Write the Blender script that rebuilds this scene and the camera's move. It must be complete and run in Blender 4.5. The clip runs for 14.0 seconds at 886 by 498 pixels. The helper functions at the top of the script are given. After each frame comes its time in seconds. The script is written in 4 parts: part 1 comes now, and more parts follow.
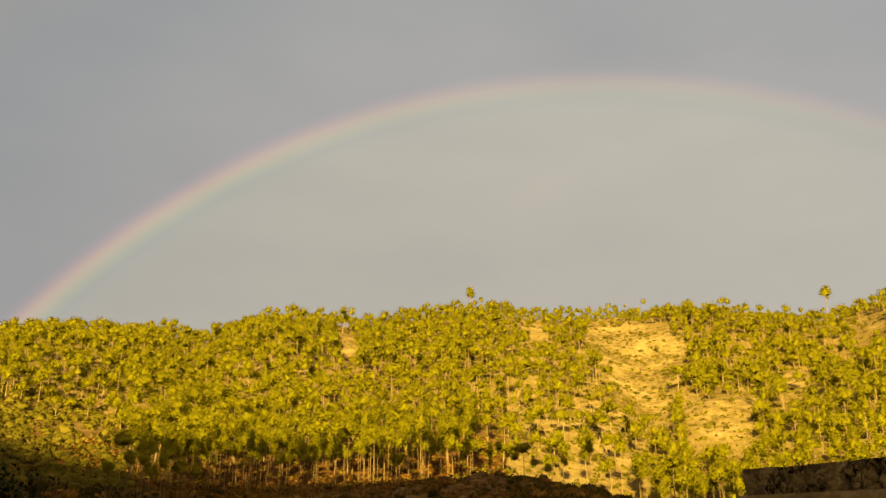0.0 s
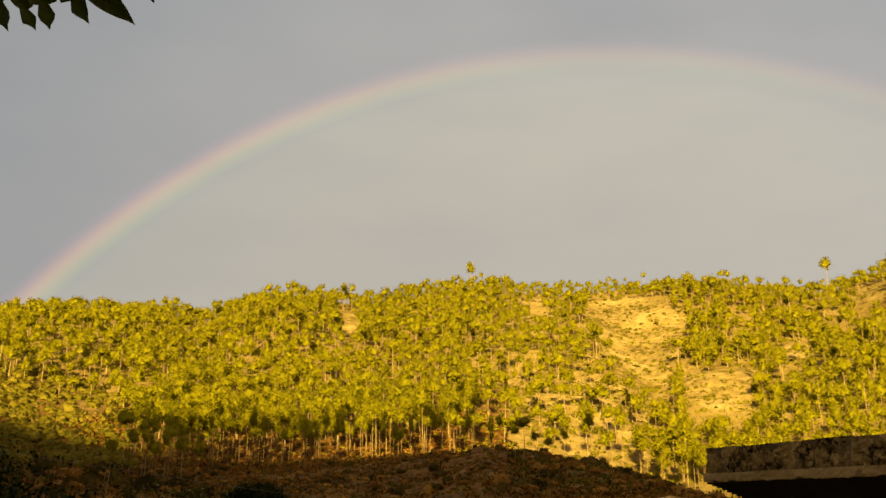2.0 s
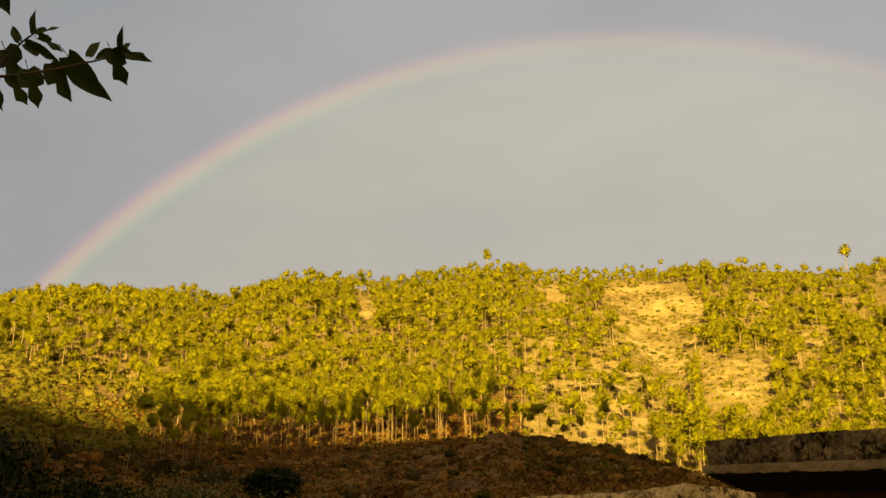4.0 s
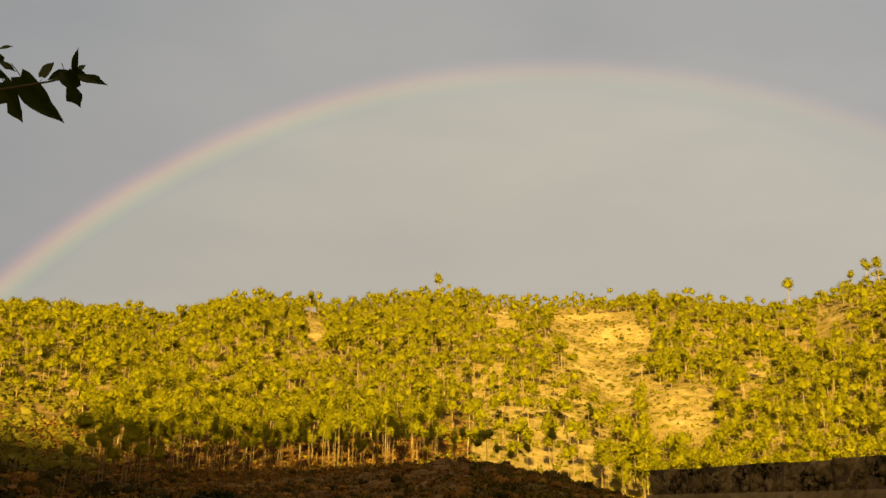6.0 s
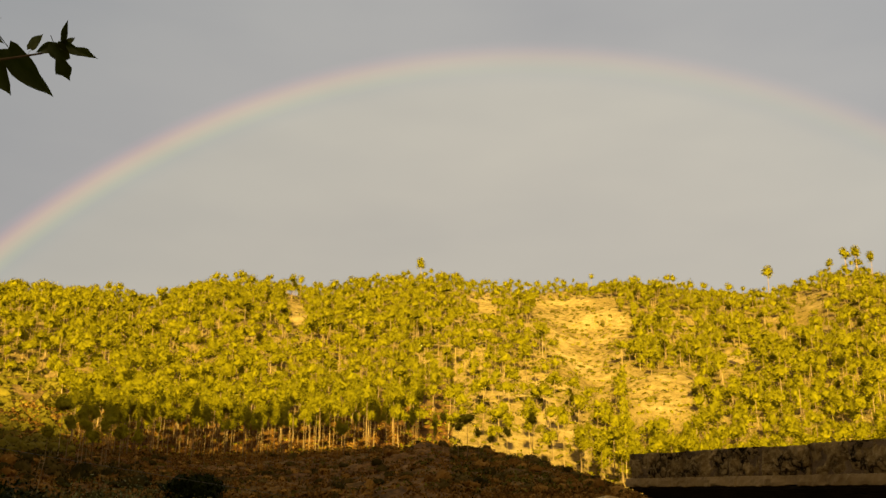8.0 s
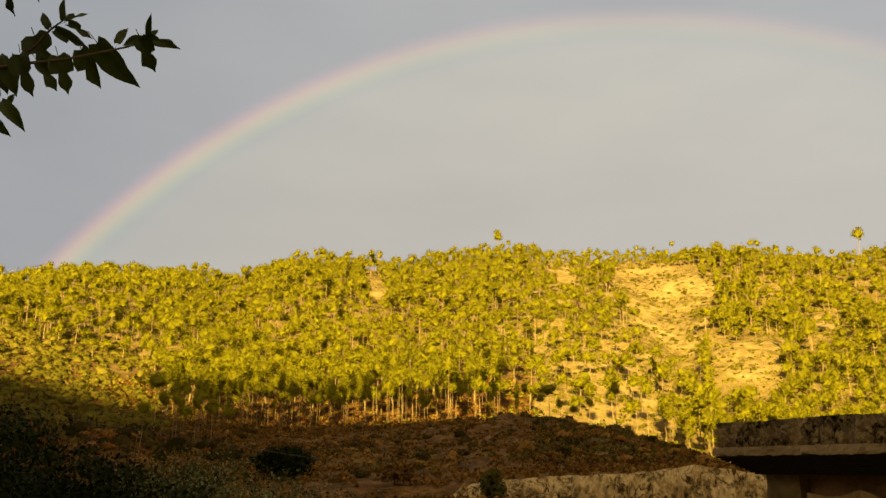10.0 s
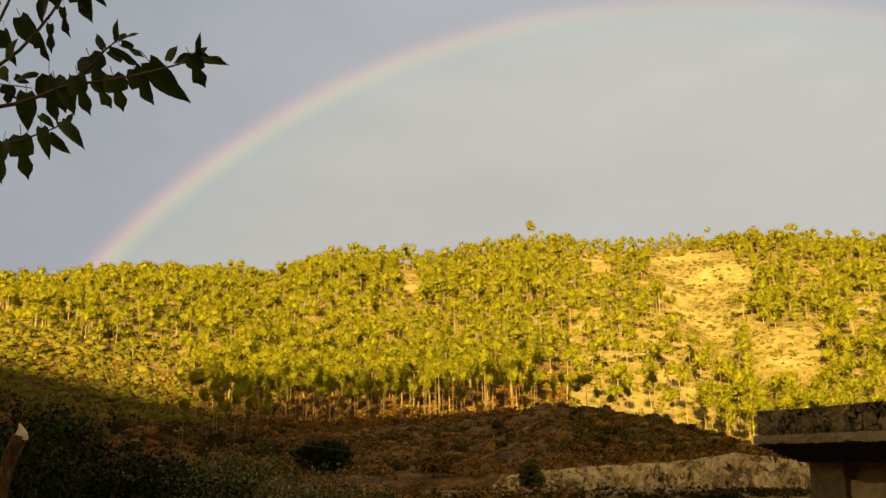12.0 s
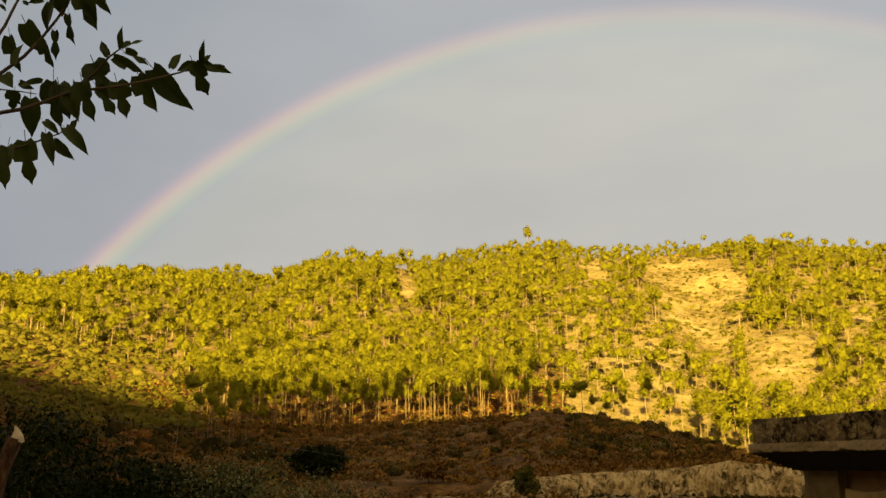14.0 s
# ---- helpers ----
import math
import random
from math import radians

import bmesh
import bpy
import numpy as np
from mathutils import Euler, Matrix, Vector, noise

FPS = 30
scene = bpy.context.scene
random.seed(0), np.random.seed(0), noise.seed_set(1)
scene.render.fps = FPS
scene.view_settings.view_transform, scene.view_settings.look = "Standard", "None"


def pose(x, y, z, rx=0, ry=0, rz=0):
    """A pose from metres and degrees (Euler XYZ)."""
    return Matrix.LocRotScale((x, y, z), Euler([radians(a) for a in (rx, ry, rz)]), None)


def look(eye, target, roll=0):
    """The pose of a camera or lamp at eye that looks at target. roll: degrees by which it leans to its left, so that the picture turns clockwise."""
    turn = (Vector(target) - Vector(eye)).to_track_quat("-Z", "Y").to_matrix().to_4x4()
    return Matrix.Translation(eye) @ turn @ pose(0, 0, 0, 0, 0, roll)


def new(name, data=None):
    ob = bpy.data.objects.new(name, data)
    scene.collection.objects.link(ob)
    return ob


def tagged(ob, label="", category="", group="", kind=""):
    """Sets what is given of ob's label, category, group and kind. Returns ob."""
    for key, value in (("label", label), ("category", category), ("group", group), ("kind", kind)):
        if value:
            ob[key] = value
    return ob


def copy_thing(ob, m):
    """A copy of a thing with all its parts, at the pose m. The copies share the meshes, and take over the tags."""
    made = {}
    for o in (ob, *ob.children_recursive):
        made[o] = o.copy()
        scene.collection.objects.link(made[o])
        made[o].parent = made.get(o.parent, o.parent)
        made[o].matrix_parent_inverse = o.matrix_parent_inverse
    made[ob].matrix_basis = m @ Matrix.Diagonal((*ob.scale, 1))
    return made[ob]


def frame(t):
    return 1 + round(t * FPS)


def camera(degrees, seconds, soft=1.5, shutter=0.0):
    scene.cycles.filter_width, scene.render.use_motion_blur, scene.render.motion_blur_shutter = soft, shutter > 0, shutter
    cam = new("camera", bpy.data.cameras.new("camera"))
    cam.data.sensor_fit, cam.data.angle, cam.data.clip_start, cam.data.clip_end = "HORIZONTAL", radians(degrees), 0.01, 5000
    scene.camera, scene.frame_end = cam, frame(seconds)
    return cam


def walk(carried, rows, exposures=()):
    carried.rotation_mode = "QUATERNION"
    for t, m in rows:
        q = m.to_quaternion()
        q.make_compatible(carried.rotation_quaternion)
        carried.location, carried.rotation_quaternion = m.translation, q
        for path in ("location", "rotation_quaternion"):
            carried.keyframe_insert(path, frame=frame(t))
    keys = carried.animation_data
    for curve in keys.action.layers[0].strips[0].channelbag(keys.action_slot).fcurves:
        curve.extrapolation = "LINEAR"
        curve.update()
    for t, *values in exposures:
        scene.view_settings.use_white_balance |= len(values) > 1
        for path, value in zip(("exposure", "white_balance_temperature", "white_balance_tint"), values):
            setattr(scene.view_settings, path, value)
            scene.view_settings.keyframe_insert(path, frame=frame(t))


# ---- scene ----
# ---------------- camera and walk ----------------
cam = camera(53.23, 14.0, soft=1.5)
EYE = 1.6
PATH = [
    (0, -0.288, 0.402, 1.517, 0.00, 17.50, -0.00),

    (0.5, -0.284, 0.381, 1.514, -0.22, 17.28, 0.05),

    (1, -0.262, 0.320, 1.515, -0.27, 16.98, 0.18),

    (1.5, -0.172, 0.215, 1.536, -0.12, 16.34, 0.41),

    (2, -0.094, 0.165, 1.558, 0.19, 15.91, 0.59),

    (2.5, -0.004, 0.115, 1.568, 1.16, 15.42, 0.21),

    (2.7, 0.004, 0.100, 1.564, 1.48, 15.21, 0.17),

    (4.8, -0.008, -0.003, 1.598, 0.70, 15.03, 0.11),

    (5, -0.011, -0.003, 1.591, 0.47, 15.31, 0.00),

    (5.5, -0.011, -0.018, 1.598, -0.52, 15.98, -0.18),

    (6, 0.000, 0.009, 1.595, -2.19, 16.59, -0.36),

    (6.5, -0.004, 0.007, 1.591, -3.97, 16.88, -0.45),

    (7, -0.006, -0.011, 1.599, -4.79, 16.72, -0.56),

    (7.5, -0.007, 0.013, 1.585, -4.44, 16.24, -0.59),

    (8, -0.009, 0.009, 1.587, -3.43, 15.62, -0.59),

    (8.5, -0.010, 0.023, 1.580, -2.42, 14.99, -0.54),

    (8.7, -0.001, 0.019, 1.595, -1.97, 14.73, -0.64),

    (10.8, -0.019, 0.002, 1.587, 3.47, 13.62, 0.28),

    (11, -0.014, 0.009, 1.587, 3.66, 13.58, 0.33),

    (11.5, -0.019, -0.020, 1.597, 4.05, 13.46, 0.46),

    (12, -0.024, -0.030, 1.595, 4.21, 13.30, 0.60),

    (12.5, -0.026, -0.039, 1.597, 4.26, 13.05, 0.50),

    (13, -0.024, -0.025, 1.589, 4.52, 12.76, 0.43),

    (13.5, -0.030, -0.030, 1.583, 4.60, 12.84, 0.37),

    (14, -0.026, -0.042, 1.595, 3.89, 13.65, 0.19),

]
EXPOSURES = [(0.0, 1.88, 7000, 10), (1.5, 1.95, 7050, 10), (2.7, 1.95, 6900, 10), (5.0, 1.95, 6900, 10), (6.5, 1.88, 7100, 10),
             (8.0, 1.97, 7000, 10), (11.0, 2.08, 6550, 10), (12.5, 2.12, 6400, 9), (14.0, 2.08, 6450, 9)]
walk(cam, [(t, pose(x, y, z, 90 + p, r, w)) for t, x, y, z, w, p, r in PATH], EXPOSURES)

# ---------------- sun, sky, rainbow geometry ----------------
SUN_EL = 14.73      # the sun stands low behind the viewer
ANTI_AZ = 7.8     # degrees to the right of +y
ca, sa = math.cos(radians(ANTI_AZ)), math.sin(radians(ANTI_AZ))
ANTI = Vector((sa * math.cos(radians(SUN_EL)), ca * math.cos(radians(SUN_EL)), -math.sin(radians(SUN_EL))))

sun_data = bpy.data.lights.new("sun", "SUN")
sun_data.energy, sun_data.angle, sun_data.color = 5.0, radians(1.1), (1.0, 0.74, 0.18)
sun = new("sun", sun_data)
sun.matrix_world = look((0, 0, 0), ANTI)


class Tree:
    """Small helper to wire shader nodes."""

    def __init__(self, tree):
        self.t = tree
        tree.nodes.clear()

    def n(self, kind, **sockets):
        node = self.t.nodes.new(kind)
        for k, v in sockets.items():
            self.put(node, k, v)
        return node

    def put(self, node, k, v):
        sock = node.inputs[int(k[1:])] if k[0] == "i" and k[1:].isdigit() else node.inputs[k.replace("_", " ")]
        if isinstance(v, bpy.types.NodeSocket):
            self.t.links.new(v, sock)
        else:
            sock.default_value = v

    def math(self, op, a, b=0.0):
        node = self.n("ShaderNodeMath", i0=a, i1=b)
        node.operation = op
        return node.outputs[0]

    def ramp(self, fac, stops, smooth=False):
        node = self.n("ShaderNodeValToRGB", Fac=fac)
        node.color_ramp.interpolation = "EASE" if smooth else "LINEAR"
        e = node.color_ramp.elements
        while len(e) < len(stops):
            e.new(0.5)
        for el, (p, c) in zip(e, stops):
            el.position, el.color = p, (*c, 1) if len(c) == 3 else c
        return node.outputs[0]

    def noise(self, vec, scale, detail=4.0, rough=0.55):
        return self.n("ShaderNodeTexNoise", Vector=vec, Scale=scale, Detail=detail, Roughness=rough).outputs["Fac"]

    def mix(self, f, a, b, blend="MIX"):
        node = self.t.nodes.new("ShaderNodeMix")
        node.data_type, node.blend_type = "RGBA", blend
        for i, v in ((0, f), (6, a), (7, b)):
            if isinstance(v, bpy.types.NodeSocket):
                self.t.links.new(v, node.inputs[i])
            else:
                node.inputs[i].default_value = v if i == 0 else (*v, 1)
        return node.outputs[2]


world = bpy.data.worlds.new("World")
scene.world = world
world.use_nodes = True
w = Tree(world.node_tree)
way = w.n("ShaderNodeTexCoord").outputs["Generated"]
dot = w.n("ShaderNodeVectorMath", i0=way, i1=tuple(ANTI))
dot.operation = "DOT_PRODUCT"
angle = w.math("ARCCOSINE", dot.outputs["Value"])
sky = w.n("ShaderNodeTexSky")
sky.sky_type, sky.sun_disc = "NISHITA", False
sky.sun_elevation, sky.sun_rotation = radians(SUN_EL), radians(180 + ANTI_AZ)
clear = w.n("ShaderNodeVectorMath", i0=sky.outputs[0], i1=(0.04, 0.04, 0.04))
clear.operation = "MULTIPLY"
# rain cloud: paler inside the bow than outside it, with soft uneven patches
bright = w.ramp(w.math("DIVIDE", angle, math.pi), [
    (0.0, (0.122, 0.116, 0.107)), (0.193, (0.123, 0.120, 0.112)), (0.226, (0.121, 0.120, 0.113)),
    (0.242, (0.096, 0.099, 0.105)), (0.30, (0.086, 0.092, 0.101)), (0.40, (0.11, 0.105, 0.09)), (0.52, (0.16, 0.128, 0.074)), (0.75, (0.225, 0.150, 0.050)), (1.0, (0.295, 0.180, 0.047))])
patch = w.noise(way, 1.6, 3.0, 0.45)
streak = w.n("ShaderNodeMapping", Vector=way, Scale=(3.0, 3.0, 9.0)).outputs[0]
patch2 = w.noise(streak, 1.3, 3.0, 0.5)
vary = w.ramp(w.math("ADD", w.math("MULTIPLY", patch, 0.6), w.math("MULTIPLY", patch2, 0.4)),
              [(0.3, (0.88, 0.89, 0.92)), (0.7, (1.1, 1.09, 1.06))])
east = w.n("ShaderNodeVectorMath", i0=way, i1=(1.0, 0.0, 0.0))
east.operation = "DOT_PRODUCT"
tone = w.ramp(w.math("ADD", w.math("MULTIPLY", east.outputs["Value"], 0.5), 0.5), [(0.2, (0.93, 0.93, 0.93)), (0.8, (1.08, 1.08, 1.08))])
cloud = w.mix(1.0, w.mix(1.0, bright, vary, "MULTIPLY"), tone, "MULTIPLY")
cover = w.ramp(w.math("DIVIDE", angle, math.pi), [(0.0, (1, 1, 1)), (0.45, (1, 1, 1)), (0.75, (0.7, 0.7, 0.7)), (1.0, (0.6, 0.6, 0.6))])
both = w.mix(cover, clear.outputs[0], cloud)
bg = w.n("ShaderNodeBackground", Color=both, Strength=1.0)
w.t.links.new(bg.outputs[0], w.n("ShaderNodeOutputWorld").inputs["Surface"])


# ---------------- materials ----------------
def material(name):
    m = bpy.data.materials.new(name)
    m.use_nodes = True
    return m, Tree(m.node_tree)


def surface(name, stops, scale, fine, rough=0.85, bump=0.3, dist=0.05, island=0.0, spread=0.25, metal=0.0, stretch=None, spec=0.25, trans=0.0):
    """A rough natural surface: colours by noise at two scales, grain and bump; island: variation from piece to piece."""
    m, t = material(name)
    geo = t.n("ShaderNodeNewGeometry")
    pos = geo.outputs["Position"]
    if stretch:
        pos = t.n("ShaderNodeMapping", Vector=pos, Scale=stretch).outputs[0]
    a = t.noise(pos, scale, 5.0, 0.6)
    b = t.noise(pos, fine, 4.0, 0.65)
    f = t.math("ADD", t.math("MULTIPLY", a, 1 - spread), t.math("MULTIPLY", b, spread))
    if island:
        f = t.math("ADD", f, t.math("MULTIPLY", t.math("SUBTRACT", geo.outputs["Random Per Island"], 0.5), island))
        inf = t.n("ShaderNodeObjectInfo").outputs["Random"]
        f = t.math("ADD", f, t.math("MULTIPLY", t.math("SUBTRACT", inf, 0.5), island * 0.6))
    col = t.ramp(f, stops)
    bp = t.n("ShaderNodeBump", Strength=bump, Distance=dist, Height=b)
    p = t.n("ShaderNodeBsdfPrincipled", Base_Color=col, Roughness=rough, Metallic=metal, Normal=bp.outputs[0])
    p.inputs["Specular IOR Level"].default_value = spec
    out = p.outputs[0]
    if trans:      # thin leaves and needles let some light through
        thin = t.n("ShaderNodeBsdfTranslucent", Color=col, Normal=bp.outputs[0])
        out = t.n("ShaderNodeMixShader", i0=trans, i1=out, i2=thin.outputs[0]).outputs[0]
    t.t.links.new(out, t.n("ShaderNodeOutputMaterial").inputs["Surface"])
    return m


def cracked(name, stops, grain, cell, width, depth, pit=0.43, tilt=None, dark=(0.012, 0.009, 0.005)):
    """Rough masonry broken by dark, wandering cracks and pits."""
    m, t = material(name)
    pos = t.n("ShaderNodeNewGeometry").outputs["Position"]
    if tilt:
        pos = t.n("ShaderNodeMapping", Vector=pos, Rotation=(0.0, tilt, 0.0), Scale=(1.0, 1.0, 0.4)).outputs[0]
    wander = t.n("ShaderNodeTexNoise", Vector=pos, Scale=cell * 1.7, Detail=3.0)
    shift = t.n("ShaderNodeVectorMath", i0=wander.outputs["Color"], i1=(1.3 / cell, 1.3 / cell, 1.3 / cell))
    shift.operation = "MULTIPLY"
    moved = t.n("ShaderNodeVectorMath", i0=pos, i1=shift.outputs[0])
    cells = t.n("ShaderNodeTexVoronoi", Vector=moved.outputs[0], Scale=cell)
    cells.feature = "DISTANCE_TO_EDGE"
    some = t.ramp(t.noise(pos, cell * 0.6, 2.0), [(0.42, (0, 0, 0)), (0.56, (1, 1, 1))])
    crack = t.math("MULTIPLY", t.ramp(cells.outputs["Distance"], [(0.0, (1, 1, 1)), (width, (0, 0, 0))]), some)
    pits = t.ramp(t.noise(pos, grain * 0.8, 3.0, 0.6), [(pit - 0.06, (1, 1, 1)), (pit, (0, 0, 0))])
    hole = t.math("MAXIMUM", crack, t.math("MULTIPLY", pits, some))
    fine = t.noise(pos, grain, 5.0, 0.7)
    tone = t.ramp(t.math("ADD", t.math("MULTIPLY", fine, 0.55), t.math("MULTIPLY", t.noise(pos, cell * 0.8, 4.0), 0.45)), stops)
    col = t.mix(hole, tone, dark)
    high = t.math("SUBTRACT", t.math("MULTIPLY", fine, 0.6), hole)
    bp = t.n("ShaderNodeBump", Strength=1.0, Distance=depth, Height=high)
    p = t.n("ShaderNodeBsdfPrincipled", Base_Color=col, Roughness=0.95, Normal=bp.outputs[0])
    p.inputs["Specular IOR Level"].default_value = 0.1
    t.t.links.new(p.outputs[0], t.n("ShaderNodeOutputMaterial").inputs["Surface"])
    return m


def ground_material():
    """Dry grass, bare ochre soil and pale stones on the slopes; darker scrub cover in the valley; brown litter toned
    for shade.
    """
    m, t = material("hillside ground")
    geo = t.n("ShaderNodeNewGeometry")
    pos = geo.outputs["Position"]
    big = t.noise(pos, 0.035, 5.0, 0.6)
    mid = t.noise(pos, 0.25, 5.0, 0.65)
    fine = t.noise(pos, 1.6, 4.0, 0.7)
    f = t.math("ADD", t.math("MULTIPLY", big, 0.3), t.math("ADD", t.math("MULTIPLY", mid, 0.4), t.math("MULTIPLY", fine, 0.3)))
    soil = t.ramp(f, [(0.38, (0.070, 0.050, 0.014)), (0.45, (0.15, 0.105, 0.038)), (0.50, (0.235, 0.170, 0.070)), (0.56, (0.32, 0.235, 0.108)), (0.66, (0.44, 0.345, 0.19))])
    grass = t.ramp(fine, [(0.35, (0.050, 0.034, 0.006)), (0.52, (0.12, 0.080, 0.013)), (0.68, (0.20, 0.130, 0.026))])
    cover = t.n("ShaderNodeAttribute")
    cover.attribute_name = "grass_cover"
    litter = t.n("ShaderNodeAttribute")
    litter.attribute_name = "shade_litter"
    # brown litter, made darker and redder to carry the slope's shade
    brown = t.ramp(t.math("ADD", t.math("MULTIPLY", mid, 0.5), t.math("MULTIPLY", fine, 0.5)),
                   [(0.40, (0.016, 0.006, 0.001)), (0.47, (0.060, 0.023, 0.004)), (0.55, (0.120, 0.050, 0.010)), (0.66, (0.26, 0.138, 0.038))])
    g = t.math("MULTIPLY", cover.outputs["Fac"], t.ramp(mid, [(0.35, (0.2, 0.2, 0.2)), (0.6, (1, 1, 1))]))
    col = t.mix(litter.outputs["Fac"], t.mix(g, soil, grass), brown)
    bp = t.n("ShaderNodeBump", Strength=0.7, Distance=0.6, Height=t.math("ADD", mid, t.math("MULTIPLY", fine, 0.4)))
    p = t.n("ShaderNodeBsdfPrincipled", Base_Color=col, Roughness=0.95, Normal=bp.outputs[0])
    p.inputs["Specular IOR Level"].default_value = 0.1
    t.t.links.new(p.outputs[0], t.n("ShaderNodeOutputMaterial").inputs["Surface"])
    return m


M_GROUND = ground_material()
M_PINE = surface("pine needles", [(0.2, (0.222, 0.206, 0.011)), (0.5, (0.272, 0.247, 0.014)), (0.8, (0.325, 0.286, 0.018))], 0.09, 1.2, 0.85, 0.05, 0.05, island=0.06, spec=0.04, trans=0.42)
M_BARK = surface("pine bark", [(0.3, (0.12, 0.076, 0.036)), (0.5, (0.22, 0.15, 0.078)), (0.75, (0.34, 0.25, 0.15))], 0.8, 6.0, 0.9, 0.5, 0.05, island=0.2)
M_SCRUB = surface("dry scrub", [(0.25, (0.056, 0.058, 0.008)), (0.5, (0.105, 0.096, 0.014)), (0.8, (0.17, 0.138, 0.030))], 0.15, 2.0, 0.85, 0.2, 0.05, island=0.4, spec=0.04, trans=0.25)
M_TUSSOCK = surface("dry brown tussocks", [(0.25, (0.072, 0.035, 0.007)), (0.5, (0.172, 0.086, 0.018)), (0.8, (0.31, 0.175, 0.045))], 0.12, 2.0, 0.9, 0.2, 0.05, island=0.45, spec=0.04, trans=0.25)
# dark green leaves, taken near black so the colour includes evening shade
M_BUSH_SHADE = surface("dark bush leaves toned for shade", [(0.25, (0.004, 0.007, 0.001)), (0.55, (0.009, 0.015, 0.002)), (0.9, (0.028, 0.036, 0.006))], 0.6, 6.0, 0.6, 0.2, 0.02, island=0.4, spec=0.04, trans=0.25)
M_SHRUB = surface("grey green shrub leaves", [(0.25, (0.020, 0.026, 0.006)), (0.52, (0.070, 0.082, 0.024)), (0.80, (0.24, 0.24, 0.11))], 1.2, 9.0, 0.6, 0.2, 0.02, island=0.5, spec=0.04, trans=0.25)
M_LEAF = surface("mulberry leaf", [(0.25, (0.016, 0.026, 0.003)), (0.5, (0.026, 0.042, 0.005)), (0.8, (0.055, 0.078, 0.008))], 9.0, 60.0, 0.5, 0.3, 0.004, island=0.3, trans=0.25)
M_TWIG = surface("mulberry bark", [(0.3, (0.05, 0.038, 0.026)), (0.6, (0.11, 0.085, 0.06)), (0.8, (0.17, 0.135, 0.10))], 12.0, 70.0, 0.85, 0.5, 0.004)
M_CUT = surface("cut wood", [(0.3, (0.35, 0.27, 0.17)), (0.7, (0.55, 0.46, 0.33))], 20.0, 90.0, 0.8, 0.3, 0.003)
M_ROCK = cracked("pale cut rock", [(0.34, (0.17, 0.112, 0.040)), (0.43, (0.36, 0.255, 0.105)), (0.51, (0.55, 0.41, 0.19)), (0.64, (0.70, 0.56, 0.31))], 2.6, 0.8, 0.05, 0.45, 0.40, 0.6, (0.09, 0.056, 0.02))
M_STONE = cracked("weathered block masonry", [(0.35, (0.09, 0.064, 0.028)), (0.5, (0.20, 0.148, 0.072)), (0.65, (0.34, 0.26, 0.14))], 30.0, 11.0, 0.12, 0.02, 0.46)
M_MORTAR = surface("crumbling mortar", [(0.3, (0.05, 0.036, 0.022)), (0.6, (0.16, 0.12, 0.078)), (0.8, (0.28, 0.22, 0.15))], 9.0, 40.0, 0.95, 0.8, 0.015)
M_LEDGE = surface("worn concrete ledge", [(0.25, (0.13, 0.092, 0.046)), (0.5, (0.25, 0.186, 0.102)), (0.8, (0.37, 0.29, 0.175))], 5.0, 30.0, 0.9, 0.6, 0.01)
# shade under the ledge is put into this timber colour
M_UNDERSIDE = surface("eaves timber toned for shade", [(0.3, (0.012, 0.010, 0.008)), (0.7, (0.035, 0.027, 0.02))], 4.0, 30.0, 0.95, 0.5, 0.01)
M_PLASTER = surface("stained mud plaster", [(0.3, (0.075, 0.056, 0.024)), (0.5, (0.17, 0.128, 0.058)), (0.75, (0.29, 0.22, 0.11))], 3.0, 22.0, 0.95, 0.6, 0.012)
M_INFILL = surface("dark mud infill", [(0.25, (0.08, 0.046, 0.022)), (0.5, (0.18, 0.11, 0.058)), (0.8, (0.28, 0.18, 0.10))], 3.0, 22.0, 0.95, 0.7, 0.02)
M_PATCH = surface("pale old plaster", [(0.3, (0.28, 0.195, 0.09)), (0.5, (0.46, 0.34, 0.17)), (0.75, (0.58, 0.45, 0.25))], 4.0, 26.0, 0.95, 0.8, 0.015)
M_WIRE = surface("cable sheath", [(0.3, (0.05, 0.05, 0.05)), (0.7, (0.12, 0.12, 0.12))], 5.0, 40.0, 0.6, 0.1, 0.002)


# ---------------- mesh helpers ----------------
def mesh_of(name, verts, faces, mats, index=None, smooth=False, normals=None):
    me = bpy.data.meshes.new(name)
    verts, faces = np.asarray(verts, np.float32), np.asarray(faces, np.int32)
    k = faces.shape[1]
    me.vertices.add(len(verts))
    me.vertices.foreach_set("co", verts.ravel())
    me.loops.add(faces.size)
    me.loops.foreach_set("vertex_index", faces.ravel())
    me.polygons.add(len(faces))
    me.polygons.foreach_set("loop_start", np.arange(0, faces.size, k, dtype=np.int32))
    if index is not None:
        me.polygons.foreach_set("material_index", np.asarray(index, np.int32))
    if smooth:
        me.polygons.foreach_set("use_smooth", np.ones(len(faces), bool))
    for m in mats:
        me.materials.append(m)
    me.update(calc_edges=True)
    me.validate()
    if normals is not None:
        me.polygons.foreach_set("use_smooth", np.ones(len(faces), bool))
        me.normals_split_custom_set_from_vertices(np.asarray(normals, np.float32))
    return me


def part(name, bm, mat, parent=None, label="", smooth=False):
    """One bmesh as one mesh object under a thing or a part."""
    me = bpy.data.meshes.new(name)
    bm.to_mesh(me)
    bm.free()
    me.materials.append(mat)
    if smooth:
        me.polygons.foreach_set("use_smooth", np.ones(len(me.polygons), bool))
    ob = new(name, me)
    if parent:
        ob.parent = parent
    return tagged(ob, label)


def child(name, me, parent, label=""):
    ob = new(name, me)
    ob.parent = parent
    return tagged(ob, label)


